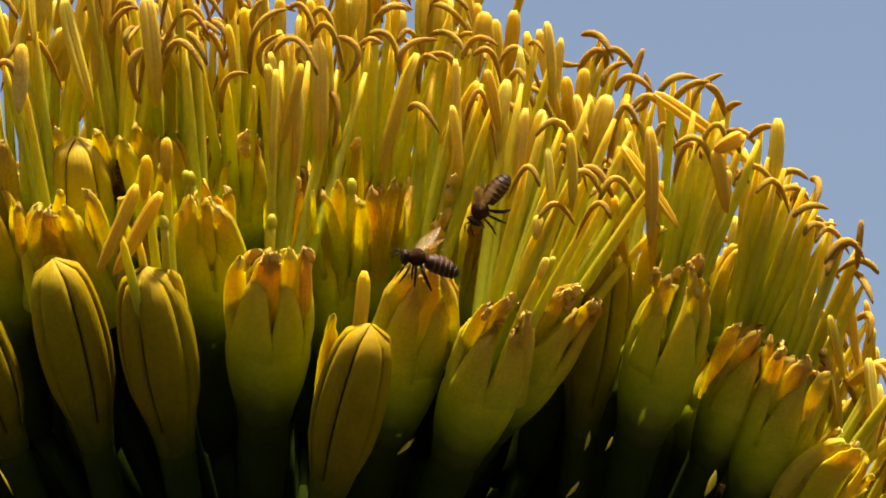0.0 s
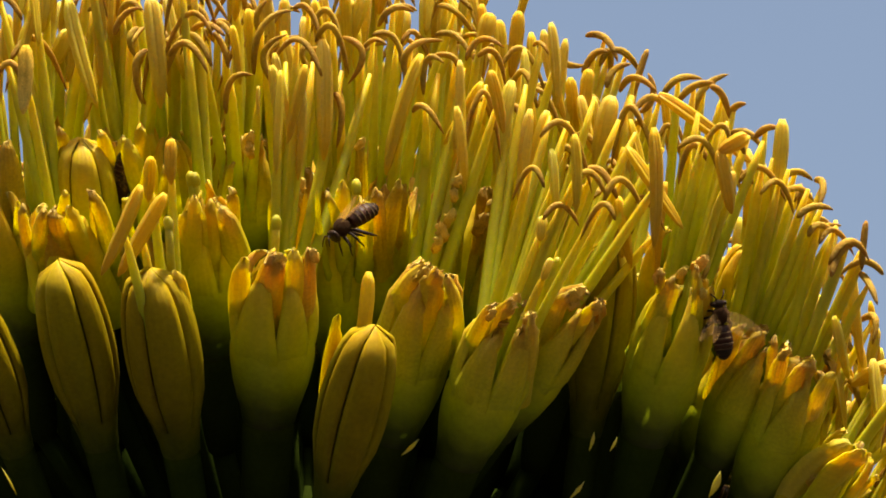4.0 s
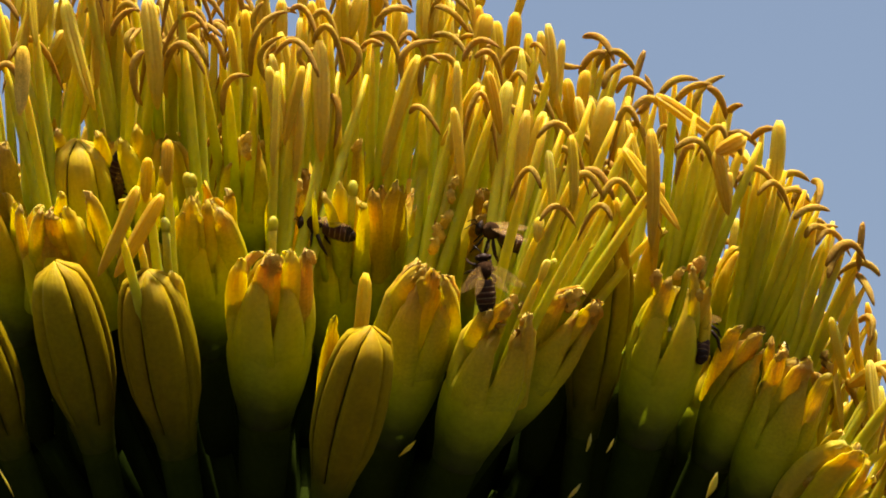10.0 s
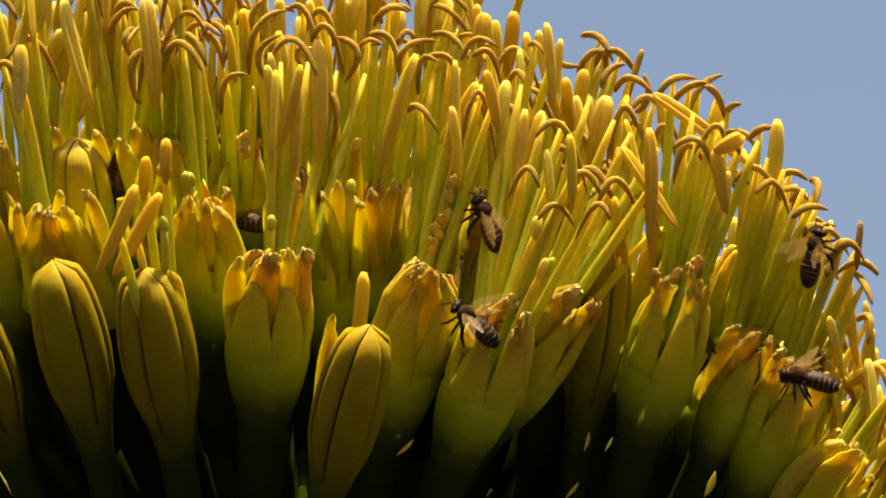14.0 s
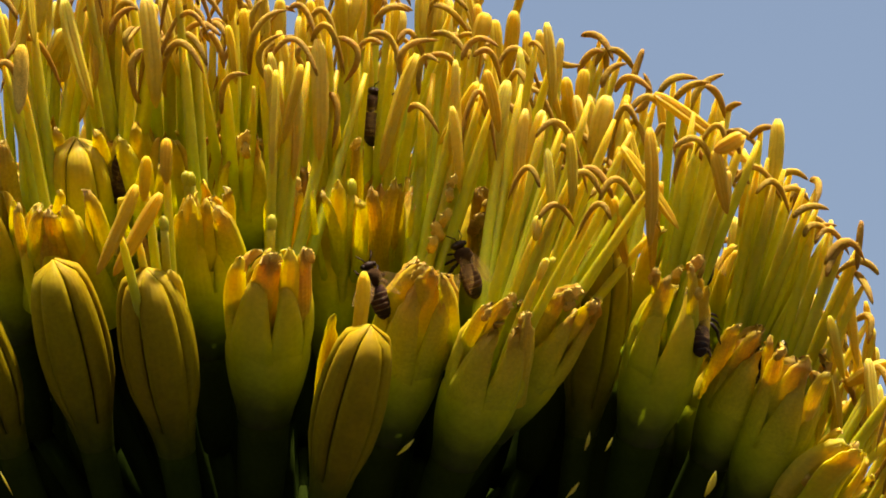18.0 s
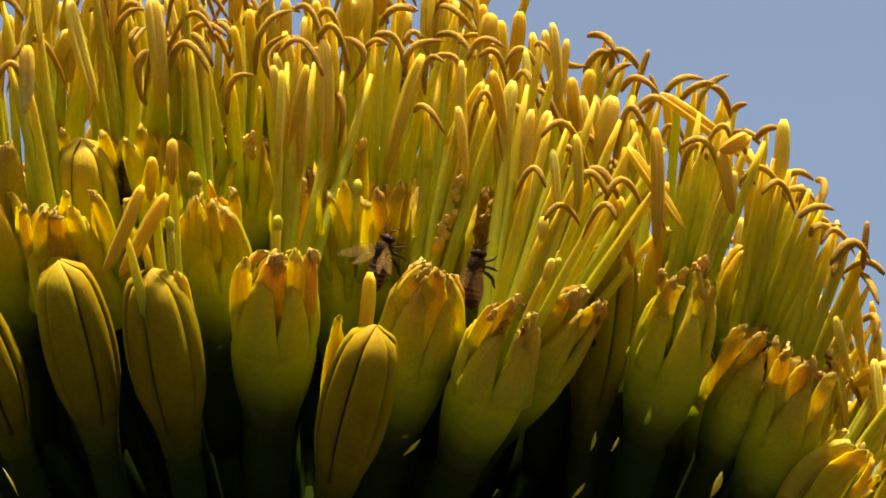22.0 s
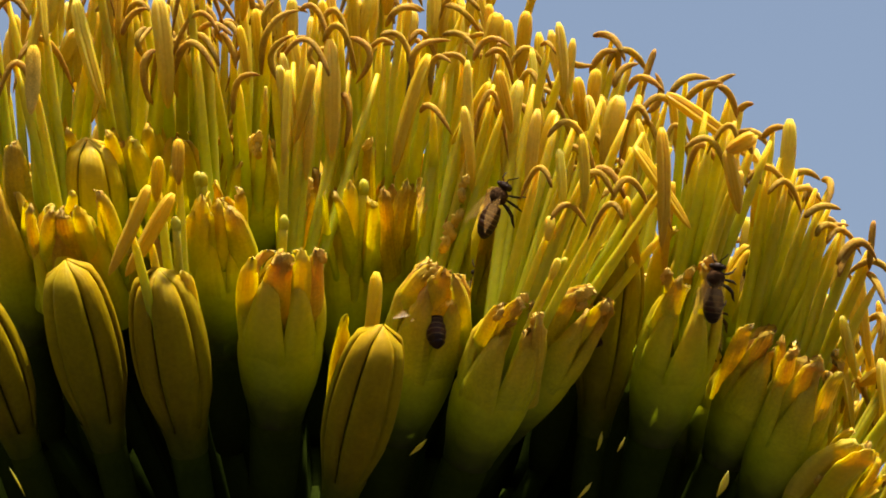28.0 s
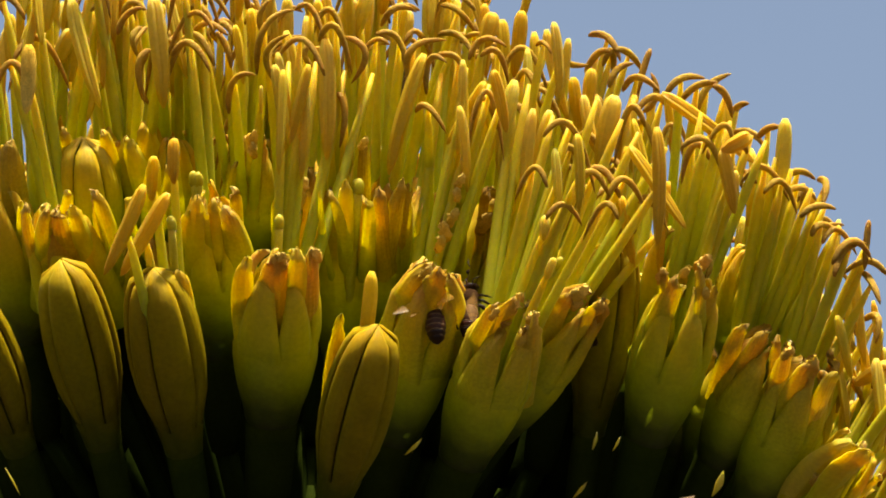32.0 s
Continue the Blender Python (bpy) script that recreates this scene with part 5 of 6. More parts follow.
# ---- the far side and the deep middle of the umbel ----
rnd = random.Random(11)
golden = math.pi * (3 - math.sqrt(5))
placed = [f["base"] for f in FLOWERS]
for i in range(260):
    zz = 1 - 1.25 * (i + 0.5) / 260
    rr = math.sqrt(1 - zz * zz)
    way = np.array((rr * math.cos(i * golden), rr * math.sin(i * golden), zz))
    foot = CORE + way * np.array((126, 84, 116))
    if foot[1] < 34 or foot[0] > 86 or min(np.linalg.norm(foot - q) for q in placed) < 12.5:
        continue
    ax = unit(way * np.array((0.9, 0.9, 1)) + np.array((0, 0, 0.9)))
    reach = 79 if foot[0] < 5 else 66 if foot[0] < 20 else 50
    f = flower(foot, foot + ax * 29, 7.6, "open" if i % 5 else "withered", spin=i, wither=0 if i % 5 else 0.6)
    placed.append(foot)
    fill(f, 6, reach, seed=i)

# ---- bees ----
BEE_DARK = material("bee_dark", [(0, (0.014, 0.006, 0.003)), (1, (0.022, 0.009, 0.004))], 0.5, 0, 2500, 0.4, 0.2, gloss=0.15)
BEE_FUZZ = material("bee_fuzz", [(0, (0.034, 0.015, 0.006)), (1, (0.056, 0.026, 0.010))], 0.9, 0, 4000, 0.5, 1.0, gloss=0.05)
BEE_AMBER = material("bee_amber", [(0, (0.055, 0.015, 0.004)), (1, (0.022, 0.007, 0.0025))], 0.5, 0.1, 2500, 0.35, 0.2, gloss=0.2)
BEE_BAND = material("bee_band", [(0, (0.15, 0.095, 0.045)), (1, (0.11, 0.07, 0.032))], 0.8, 0, 4000, 0.3, 0.6, gloss=0.1)


def wing_material():
    m = bpy.data.materials.new("bee_wing")
    m.use_nodes = True
    n, li = m.node_tree.nodes, m.node_tree.links.new
    p = n["Principled BSDF"]
    p.inputs["Base Color"].default_value = (0.36, 0.20, 0.06, 1)
    p.inputs["Roughness"].default_value = 0.35
    p.inputs["Specular IOR Level"].default_value = 0.2
    clear = n.new("ShaderNodeBsdfTransparent")
    mix = n.new("ShaderNodeMixShader")
    mix.inputs[0].default_value = 0.12
    li(clear.outputs[0], mix.inputs[1])
    li(p.outputs[0], mix.inputs[2])
    li(mix.outputs[0], n["Material Output"].inputs["Surface"])
    return m


BEE_WING = wing_material()


def raw_part(name, V, F, mat, parent, along=None, label="", loc=None):
    """A mesh in its thing's own space, in millimetres."""
    me = bpy.data.meshes.new(name)
    me.from_pydata((np.asarray(V, float) / 1000).tolist(), [], F)
    me.polygons.foreach_set("use_smooth", [True] * len(me.polygons))
    a = me.attributes.new("along", "FLOAT", "POINT")
    a.data.foreach_set("value", np.full(len(V), 0.5) if along is None else np.asarray(along, float))
    me.materials.append(mat)
    ob = new(name, me)
    ob.parent = parent
    if loc is not None:
        ob.location = Vector(loc) / 1000
    if label:
        ob["label"] = label
    return ob


def bee(spread=True, label="dark brown honeybee with a banded abdomen on the agave flowers"):
    """A worker bee, 13 mm long: x ahead, z up. Its middle is the waist."""
    root = new("honeybee")
    tagged(root, label, "bee", "bees on the agave")
    up = (0, 0, 1)
    # abdomen in overlapping plates
    cuts = (0, -1.5, -2.7, -3.9, -5.0, -6.1, -7.4)
    rad = lambda x: 2.25 * math.sqrt(max(0.0, 1 - ((-x - 3.2) / 4.35) ** 2)) + 0.05
    drop = lambda x: -0.055 * x * x * 0.5
    for i in range(6):
        xs = np.linspace(cuts[i] + 0.1, cuts[i + 1] - 0.12, 5)
        P = [(x, 0, drop(x)) for x in xs]
        R = [rad(x) * (1.0 - 0.05 * j / 4) for j, x in enumerate(xs)]
        V, F, a = sweep(P, R, 16, toward=up, flat=0.92)
        raw_part("abdomen_plate", V, F, BEE_AMBER if i < 4 else BEE_DARK, root, a, "amber plate" if i < 4 else "")
        if i:
            x = cuts[i] + 0.02
            V, F, a = sweep([(x - 0.20, 0, drop(x)), (x, 0, drop(x)), (x + 0.08, 0, drop(x))], [rad(x) * 1.015, rad(x) * 1.03, rad(x) * 0.98], 16, toward=up, flat=0.92)
            raw_part("hair_band", V, F, BEE_BAND, root, a, "pale hair band")
    # thorax, waist, head
    xs = np.linspace(0.3, 4.3, 11)
    V, F, a = sweep([(x, 0, 0.45) for x in xs], [2.05 * math.sqrt(max(0.01, 1 - ((x - 2.3) / 2.05) ** 2)) for x in xs], 18, toward=up, flat=0.95, wobble=0.16)
    raw_part("thorax", V, F, BEE_FUZZ, root, a, "fuzzy brown thorax")
    V, F, a = sweep([(-0.3, 0, 0), (0.3, 0, 0.15), (0.9, 0, 0.3)], [0.9, 0.6, 0.9], 10, toward=up)
    raw_part("waist", V, F, BEE_DARK, root, a)
    zs = np.linspace(-1.7, 1.5, 9)
    V, F, a = sweep([(4.9 + 0.12 * z, 0, 0.1 + z) for z in zs], [1.6 * math.sqrt(max(0.02, 1 - ((z + 0.1) / 1.75) ** 2)) for z in zs], 14, toward=(1, 0, 0), flat=0.6)
    head = raw_part("head", V, F, BEE_DARK, root, a)
    for s in (-1, 1):
        zs = np.linspace(-1.0, 1.1, 7)
        V, F, a = sweep([(4.95, s * 1.25, 0.3 + z) for z in zs], [0.62 * math.sqrt(max(0.03, 1 - (z / 1.2) ** 2)) for z in zs], 10, toward=(1, 0, 0))
        raw_part("eye", V, F, BEE_DARK, head)
        V, F, a = sweep([(5.6, s * 0.4, 0.6), (6.4, s * 0.9, 1.2), (7.2, s * 1.5, 0.4), (7.9, s * 1.8, -0.5)], [0.16, 0.15, 0.15, 0.1], 6)
        raw_part("antenna", V, F, BEE_DARK, head)
        # legs: fore, middle, hind
        for x0, reach, back, thick in ((3.4, 2.0, 1.6, 0.26), (2.3, 2.9, -0.6, 0.30), (1.2, 3.0, -3.2, 0.42)):
            P = [(x0, s * 1.1, -1.0), (x0 + back * 0.15, s * (1.3 + reach * 0.35), -1.5), (x0 + back * 0.45, s * (1.3 + reach * 0.6), -3.0),
                 (x0 + back * 0.8, s * (1.1 + reach * 0.62), -4.4), (x0 + back * 1.05, s * (1.0 + reach * 0.72), -5.4)]
            V, F, a = sweep(P, np.array((0.8, 1.1, 1.0, 0.75, 0.35)) * thick, 7)
            raw_part("leg", V, F, BEE_DARK, root, a)
        # wings
        for nm, x0, ln, wd, sweep_back in (("forewing", 2.7, 9.2, 3.1, 0.62), ("hindwing", 1.7, 6.4, 2.1, 1.0)):
            ts = np.linspace(0, 1, 9)
            ang = (sweep_back if spread else 1.28 + 0.1 * (nm == "hindwing"))
            d = np.array((-math.sin(ang), s * math.cos(ang), 0.55 if spread else 0.12))
            d = d / np.linalg.norm(d)
            q = np.cross(d, (0, 0, 1))
            q = q / np.linalg.norm(q) * s
            V = []
            for t in ts:
                half = wd / 2 * math.sin(math.pi * min(1, (t * 0.9 + 0.06)) ** 0.8) + 0.08
                c = d * ln * t - q * 0.3 * t
                V += [c - q * half * 1.0, c + np.array((0, 0, 0.10)), c + q * half * 0.75]
            V = np.array(V)
            V = np.vstack([V, V - np.array((0, 0, 0.05))])
            m = len(ts) * 3
            F = []
            for i in range(len(ts) - 1):
                for j in range(2):
                    a_ = i * 3 + j
                    F.append((a_, a_ + 1, a_ + 4, a_ + 3))
                    F.append((m + a_ + 3, m + a_ + 4, m + a_ + 1, m + a_))
            w = raw_part(nm, V, F, BEE_WING, root, None, "clear brownish wing", loc=(x0, s * 0.9, 1.75))
    return root


def stand(x, y, z, heading, facing=0.0, nose=0.0):
    """A bee's pose in the umbel's space: heading, degrees in the upright plane (0: to +x, 90: up); facing: how far its back turns to -y, degrees;
    nose: how far its head points towards -y, degrees."""
    h, fa, no = radians(heading), radians(facing), radians(nose)
    ahead = Vector((math.cos(h) * math.cos(no), -math.sin(no), math.sin(h) * math.cos(no)))
    flat_up = Vector((-math.sin(h), 0, math.cos(h)))
    if flat_up.z < -0.02:
        flat_up = -flat_up
    front = Vector((0, -1, 0))
    back = flat_up * math.cos(fa) + front * math.sin(fa)
    back = (back - ahead * back.dot(ahead)).normalized()
    side = back.cross(ahead)
    m = Matrix((ahead, side, back)).transposed().to_4x4()
    m.translation = Vector((x, y, z)) / 1000
    return UMBEL @ m


def flap(thing, spans):
    """Beats the four wings while the bee is on the wing."""
    for w in thing.children:
        if "wing" not in w.name:
            continue
        at = w.location.copy()
        side = 1 if at.y > 0 else -1
        rows, up = [(0, Matrix.Translation(at))], 1
        for t0, t1 in spans:
            k = int((t1 - t0) * 15)
            for i in range(k + 1):
                t = t0 + i / 15
                if t > rows[-1][0] + 0.03 and t < 31.95:
                    rows.append((t, Matrix.Translation(at) @ Euler((side * radians(28 * up - 6), 0, 0)).to_matrix().to_4x4()))
                    up = -up
            if rows[-1][0] < 31.8:
                rows.append((rows[-1][0] + 0.1, Matrix.Translation(at)))
        if rows[-1][0] < 32:
            rows.append((32, Matrix.Translation(at)))
        walk(w, rows)

bee_a = bee(False)
bee_b = bee(True)
bee_c = bee(False)
bee_d = bee(True)
bee_e = bee(False)
bee_f = bee(False)
bee_g = bee(True)
bee_h = bee(True)
bee_i = bee(True)
bee_j = bee(True)
bee_k = bee(False)
bee_m = bee(False)
bee_o = bee(False)
bee_r = bee(False)
bee_s = bee(True)


def motions():
    walk(bee_a, [
        (0, stand(-70.5, 27, 15.1, 262, 70, -30)),
        (8, stand(-72.2, 27, 15.4, 262, 70, -30)),
        (22.6, stand(-71, 27, 15.1, 262, 70, -30)),
        (23.2, stand(-73.9, 60, 12.3, 262, 60, -20)),
        (32, stand(-73.4, 60, 12.1, 262, 60, -20)),
    ])
    walk(bee_b, [
        (0, stand(-2.7, -16, -3.1, 168, 15, 10)),
        (0.5, stand(-13.6, -14, -4.7, 165, 30, 0)),
        (1, stand(-13.8, -12, -3.7, 110, 65, 0)),
        (1.5, stand(-15.7, -15, -4.1, 88, 70, 0)),
        (2, stand(-23.5, 62, -21.5, 90, 50, 0)),
        (32, stand(-24.7, 62, -21.1, 90, 50, 0)),
    ])
    walk(bee_c, [
        (0, stand(10.5, 6, 9.8, 238, 40, 0)),
        (0.25, stand(7.8, 8, 9.7, 180, 60, 0)),
        (0.5, stand(5.4, 10, 9.4, 110, 60, 0)),
        (1, stand(2.4, 0, 18.3, 165, 30, 0)),
        (1.5, stand(-6, 10, 19, 190, 20, 0)),
        (2, stand(-10.4, 12, 14.9, 150, 40, 0)),
        (2.5, stand(-18.9, 16, 19.4, 160, 20, 0)),
        (3, stand(-22.7, 36, 17.6, 160, 20, 0)),
        (3.5, stand(-18.8, 4, 5.7, 235, 30, 40)),
        (4.5, stand(-23.6, 8, 4.8, 200, 20, 0)),
        (5.5, stand(-27.5, 17, 4.2, 170, 30, 0)),
        (6, stand(-25.8, 17, 4.2, 175, 20, 0)),
        (9, stand(-26.5, 19, 4, 158, 35, 0)),
        (10, stand(-25.9, 17, 4.9, 170, 25, 0)),
        (10.5, stand(-34.7, 5, 6.4, 200, 20, 0)),
        (11, stand(-35.1, 4, 6.6, 160, 20, 0)),
        (11.5, stand(-38, 22, 10.3, 120, 40, 0)),
        (12, stand(-41.1, 33, 9.4, 170, 20, 0)),
        (13, stand(-44.7, 33, 5.9, 180, 20, 0)),
        (14.5, stand(-45, 33, 5.8, 180, 20, 0)),
        (16, stand(-47.7, 62, 5.1, 180, 20, 0)),
        (32, stand(-49.4, 62, 5, 180, 20, 0)),
    ])
    walk(bee_d, [
        (0, stand(116.1, 0, 16.9, 180, 10, 0)),
        (1.6, stand(105.7, 0, 11.8, 185, 15, 0)),
        (2, stand(81.9, 0, 4.9, 192, 15, 0)),
        (2.25, stand(63.2, -10, -12.7, 215, 40, 0)),
        (2.5, stand(44.4, -12, -30.7, 195, 20, 0)),
        (2.75, stand(52.5, -12, -27, 140, 50, 0)),
        (3, stand(63, -2, -21.3, 110, 70, 0)),
        (3.5, stand(62.6, 2, -17.7, 100, 75, 0)),
        (4.5, stand(58.5, 8, -16.9, 95, 80, 0)),
        (5.5, stand(56.3, 10, -17.2, 85, 70, -35)),
        (6, stand(56.6, 10, -17.2, 85, 70, -35)),
        (9, stand(57.5, 11, -18.1, 85, 70, -35)),
        (11, stand(56.6, 12, -18.7, 85, 70, -35)),
        (13.5, stand(55.8, 15, -20, 85, 70, -65)),
        (32, stand(55.1, 40, -21.9, 85, 80, 0)),
    ])
    walk(bee_e, [
        (0, stand(61.9, 70, -55.4, 160, 20, 0)),
        (5, stand(57.9, 60, -53.4, 160, 20, 0)),
        (5.2, stand(45.8, -8, -49, 160, 20, 0)),
        (5.5, stand(33.3, -14, -44.3, 165, 15, 0)),
        (6, stand(15.8, -12, -44.6, 150, 20, 0)),
        (6.5, stand(31.9, -10, -21.9, 130, 50, 0)),
        (7, stand(17.9, 4, -8.9, 75, 60, 0)),
        (7.5, stand(18.4, 0, -4.6, 68, 60, 0)),
        (8, stand(19.2, 5, 0.7, 120, 55, 0)),
        (8.5, stand(16, 4, 1.6, 178, 20, 0)),
        (9, stand(10.6, 4, 1, 180, 20, 0)),
        (9.5, stand(10.8, 5, 2.4, 170, 20, 0)),
        (10, stand(13.2, 10, 2.9, 160, 30, 0)),
        (10.5, stand(9.2, 12, 5.5, 112, 55, 0)),
        (11, stand(7.8, 32, 15, 105, 55, 0)),
        (11.5, stand(10.1, 12, 6.5, 112, 55, 0)),
        (12, stand(9.4, 12, 6, 114, 55, 0)),
        (14, stand(10.6, 12, 6.1, 114, 55, 0)),
        (14.5, stand(11.2, 10, 4.1, 145, 40, 0)),
        (15.5, stand(9, 16, -0.1, 120, 55, 0)),
        (16.5, stand(7.2, 12, -3.6, 110, 60, 0)),
        (17, stand(5.6, 12, -3.7, 112, 60, 0)),
        (19, stand(6.5, 12, -4.3, 112, 60, 0)),
        (20, stand(6.4, 12, -4.3, 108, 60, 0)),
        (20.5, stand(6.7, 8, -7, 95, 70, 0)),
        (21, stand(7.4, 6, -5.3, 120, 60, 0)),
        (21.5, stand(3.1, 16, -1.2, 140, 50, 0)),
        (22, stand(6.7, 8, -6, 80, 70, 0)),
        (22.5, stand(7.4, 18, -5.3, 85, 70, 0)),
        (23, stand(8.3, 18, -2.4, 110, 60, 0)),
        (24, stand(8.8, 18, -2.7, 105, 60, 0)),
        (24.5, stand(7.2, 24, 0.1, 100, 60, 0)),
        (25, stand(6.8, 28, 2.4, 70, 60, 0)),
        (25.5, stand(6.9, 26, 3.1, 70, 60, 0)),
        (26.5, stand(8.6, 8, 4.9, 75, 60, 0)),
        (27.5, stand(9.1, 4, 6.4, 60, 50, 0)),
        (28, stand(9.6, 4, 9.1, 62, 50, 0)),
        (28.5, stand(8.4, 10, 6.4, 72, 60, 0)),
        (29, stand(6.6, 14, 3, 75, 60, 0)),
        (29.5, stand(7.3, 18, 3.6, 80, 60, 0)),
        (30, stand(7.8, 12, 0.2, 80, 60, 0)),
        (30.5, stand(6.6, 16, -0.1, 85, 60, 0)),
        (31, stand(7.2, 16, -1, 90, 65, 0)),
        (31.5, stand(7, 6, -8.1, 85, 65, -30)),
        (32, stand(5.1, 4, -13.2, 85, 65, -30)),
    ])
    walk(bee_f, [
        (0, stand(114.7, 10, -7.8, 160, 20, 0)),
        (5.4, stand(107, 20, -1.4, 150, 30, 0)),
        (5.7, stand(88.5, 20, 1.2, 110, 60, 0)),
        (6, stand(72.1, 23, 4.3, 85, 65, 0)),
        (6.25, stand(65.4, 16, 2.6, 110, 60, 0)),
        (6.5, stand(60.8, 12, 1.3, 150, 40, 0)),
        (7, stand(59.8, 36, 0.3, 165, 30, 0)),
        (8, stand(62.4, 62, -15.6, 150, 30, 0)),
        (16.4, stand(66.9, 62, -13.1, 160, 30, 0)),
        (17, stand(61.8, 22, 2.8, 150, 30, 0)),
        (17.5, stand(59.3, 22, -2, 110, 60, 0)),
        (18, stand(58.9, 28, -1.1, 100, 60, 0)),
        (19, stand(49, 26, -1.3, 100, 60, 0)),
        (20.5, stand(49.8, 34, -2.7, 100, 60, 0)),
        (25, stand(57.2, 40, -3.9, 95, 60, 0)),
        (25.5, stand(60.1, 18, -2.9, 80, 60, 0)),
        (27.5, stand(58, 2, -7.2, 80, 70, 0)),
        (28, stand(57.4, -2, -9, 82, 70, 0)),
        (28.5, stand(57.9, -2, -5.2, 95, 70, 0)),
        (29, stand(57.4, 2, 1.9, 130, 55, 0)),
        (29.5, stand(55, 0, 2.8, 100, 65, 0)),
        (30, stand(55.1, 0, 0.9, 62, 60, 0)),
        (30.5, stand(47.7, 18, 1.9, 100, 60, 0)),
        (31, stand(46.5, 20, 3.7, 110, 60, 0)),
        (31.5, stand(45.2, 20, 4.4, 110, 60, 0)),
        (32, stand(54.4, 30, -2.8, 60, 60, 0)),
    ])
    walk(bee_g, [
        (0, stand(138.3, 0, -57, 180, 10, 0)),
        (7.5, stand(112.7, -5, -41.6, 140, 30, 0)),
        (8, stand(89.2, 0, -21.9, 128, 40, 0)),
        (8.5, stand(52.1, -14, -12.5, 170, 15, 0)),
        (9, stand(13.8, -12, -11.3, 122, 50, 0)),
        (9.25, stand(10.7, -12, -10.4, 180, 50, 0)),
        (9.5, stand(8.3, -12, -9.1, 222, 40, 0)),
        (9.75, stand(9, -12, -7.9, 170, 70, 0)),
        (10, stand(9.6, -10, -6.7, 95, 75, 0)),
        (10.4, stand(8.2, 14, -3.7, 90, 75, 0)),
        (10.8, stand(7.1, 40, -5, 90, 70, 0)),
        (32, stand(6.5, 60, -10.6, 90, 70, 0)),
    ])
    walk(bee_h, [
        (0, stand(126, 0, -7.7, 170, 10, 0)),
        (11.6, stand(101.2, 0, -9.8, 165, 10, 0)),
        (12, stand(77.6, 0, -13, 152, 15, 0)),
        (12.5, stand(60.4, -2, -8.6, 100, 75, 0)),
        (13, stand(39.5, 44, -19.4, 140, 40, 0)),
        (13.25, stand(15.2, 20, -25.2, 160, 30, 0)),
        (13.5, stand(-4.6, -18, -14.5, 168, 20, 0)),
        (14, stand(7.5, -12, -15.9, 140, 55, 0)),
        (14.5, stand(6.4, -10, -14, 95, 65, 0)),
        (15.5, stand(-2.1, -10, -3.8, 150, 40, 0)),
        (16.5, stand(-9.5, -4, 4.2, 185, 15, 0)),
        (17, stand(-7.8, -12, -10.3, 158, 35, 0)),
        (17.5, stand(-10.7, -12, -10.7, 170, 25, 0)),
        (18, stand(-13.8, 2, -8.6, 110, 80, 0)),
        (18.5, stand(-14.5, 4, -11.3, 100, 65, 0)),
        (19, stand(-13.3, 2, -8.7, 95, 65, 0)),
        (19.5, stand(-14, 2, -1, 85, 70, 0)),
        (20, stand(-12.8, 2, -0.7, 30, 40, 0)),
        (20.5, stand(-12.9, 0, 0.7, 350, 25, 0)),
        (21, stand(-13.1, 0, 0.9, 350, 25, 0)),
        (21.5, stand(-13.2, 0, 0.9, 350, 25, 0)),
        (22, stand(-14, 0, -2.5, 70, 60, 0)),
        (22.25, stand(-12.2, -4, -6.2, 10, 60, 0)),
        (22.5, stand(-10.3, -8, -9.4, 305, 40, 0)),
        (22.75, stand(-7.8, -10, -14.7, 20, 70, 0)),
        (22.9, stand(-6.3, -10, -17.2, 100, 75, 0)),
        (23, stand(-5, -8, -19, 172, 25, 0)),
        (23.12, stand(-3.3, -8, -18.9, 130, 60, 0)),
        (23.25, stand(-1.8, -8, -18.9, 90, 75, 0)),
        (23.5, stand(0.8, -8, -17.8, 22, 30, 0)),
        (24, stand(3.4, 4, -15, 75, 60, 0)),
        (24.5, stand(2.2, 26, -15.5, 80, 60, 0)),
        (27.5, stand(-2.6, 6, -14.7, 85, 70, -60)),
        (28, stand(-3.5, 1, -15, 90, 70, -35)),
        (28.5, stand(-3.5, 0, -14.9, 90, 70, -35)),
        (30, stand(-2.1, 0, -14.4, 90, 70, -35)),
        (30.5, stand(-3, 0, -11.4, 90, 70, -35)),
        (31, stand(-2.4, 0, -10.7, 90, 70, -35)),
        (31.5, stand(-1.9, 0, -13, 90, 70, -35)),
        (32, stand(-2.5, 0, -14.1, 90, 70, -35)),
    ])
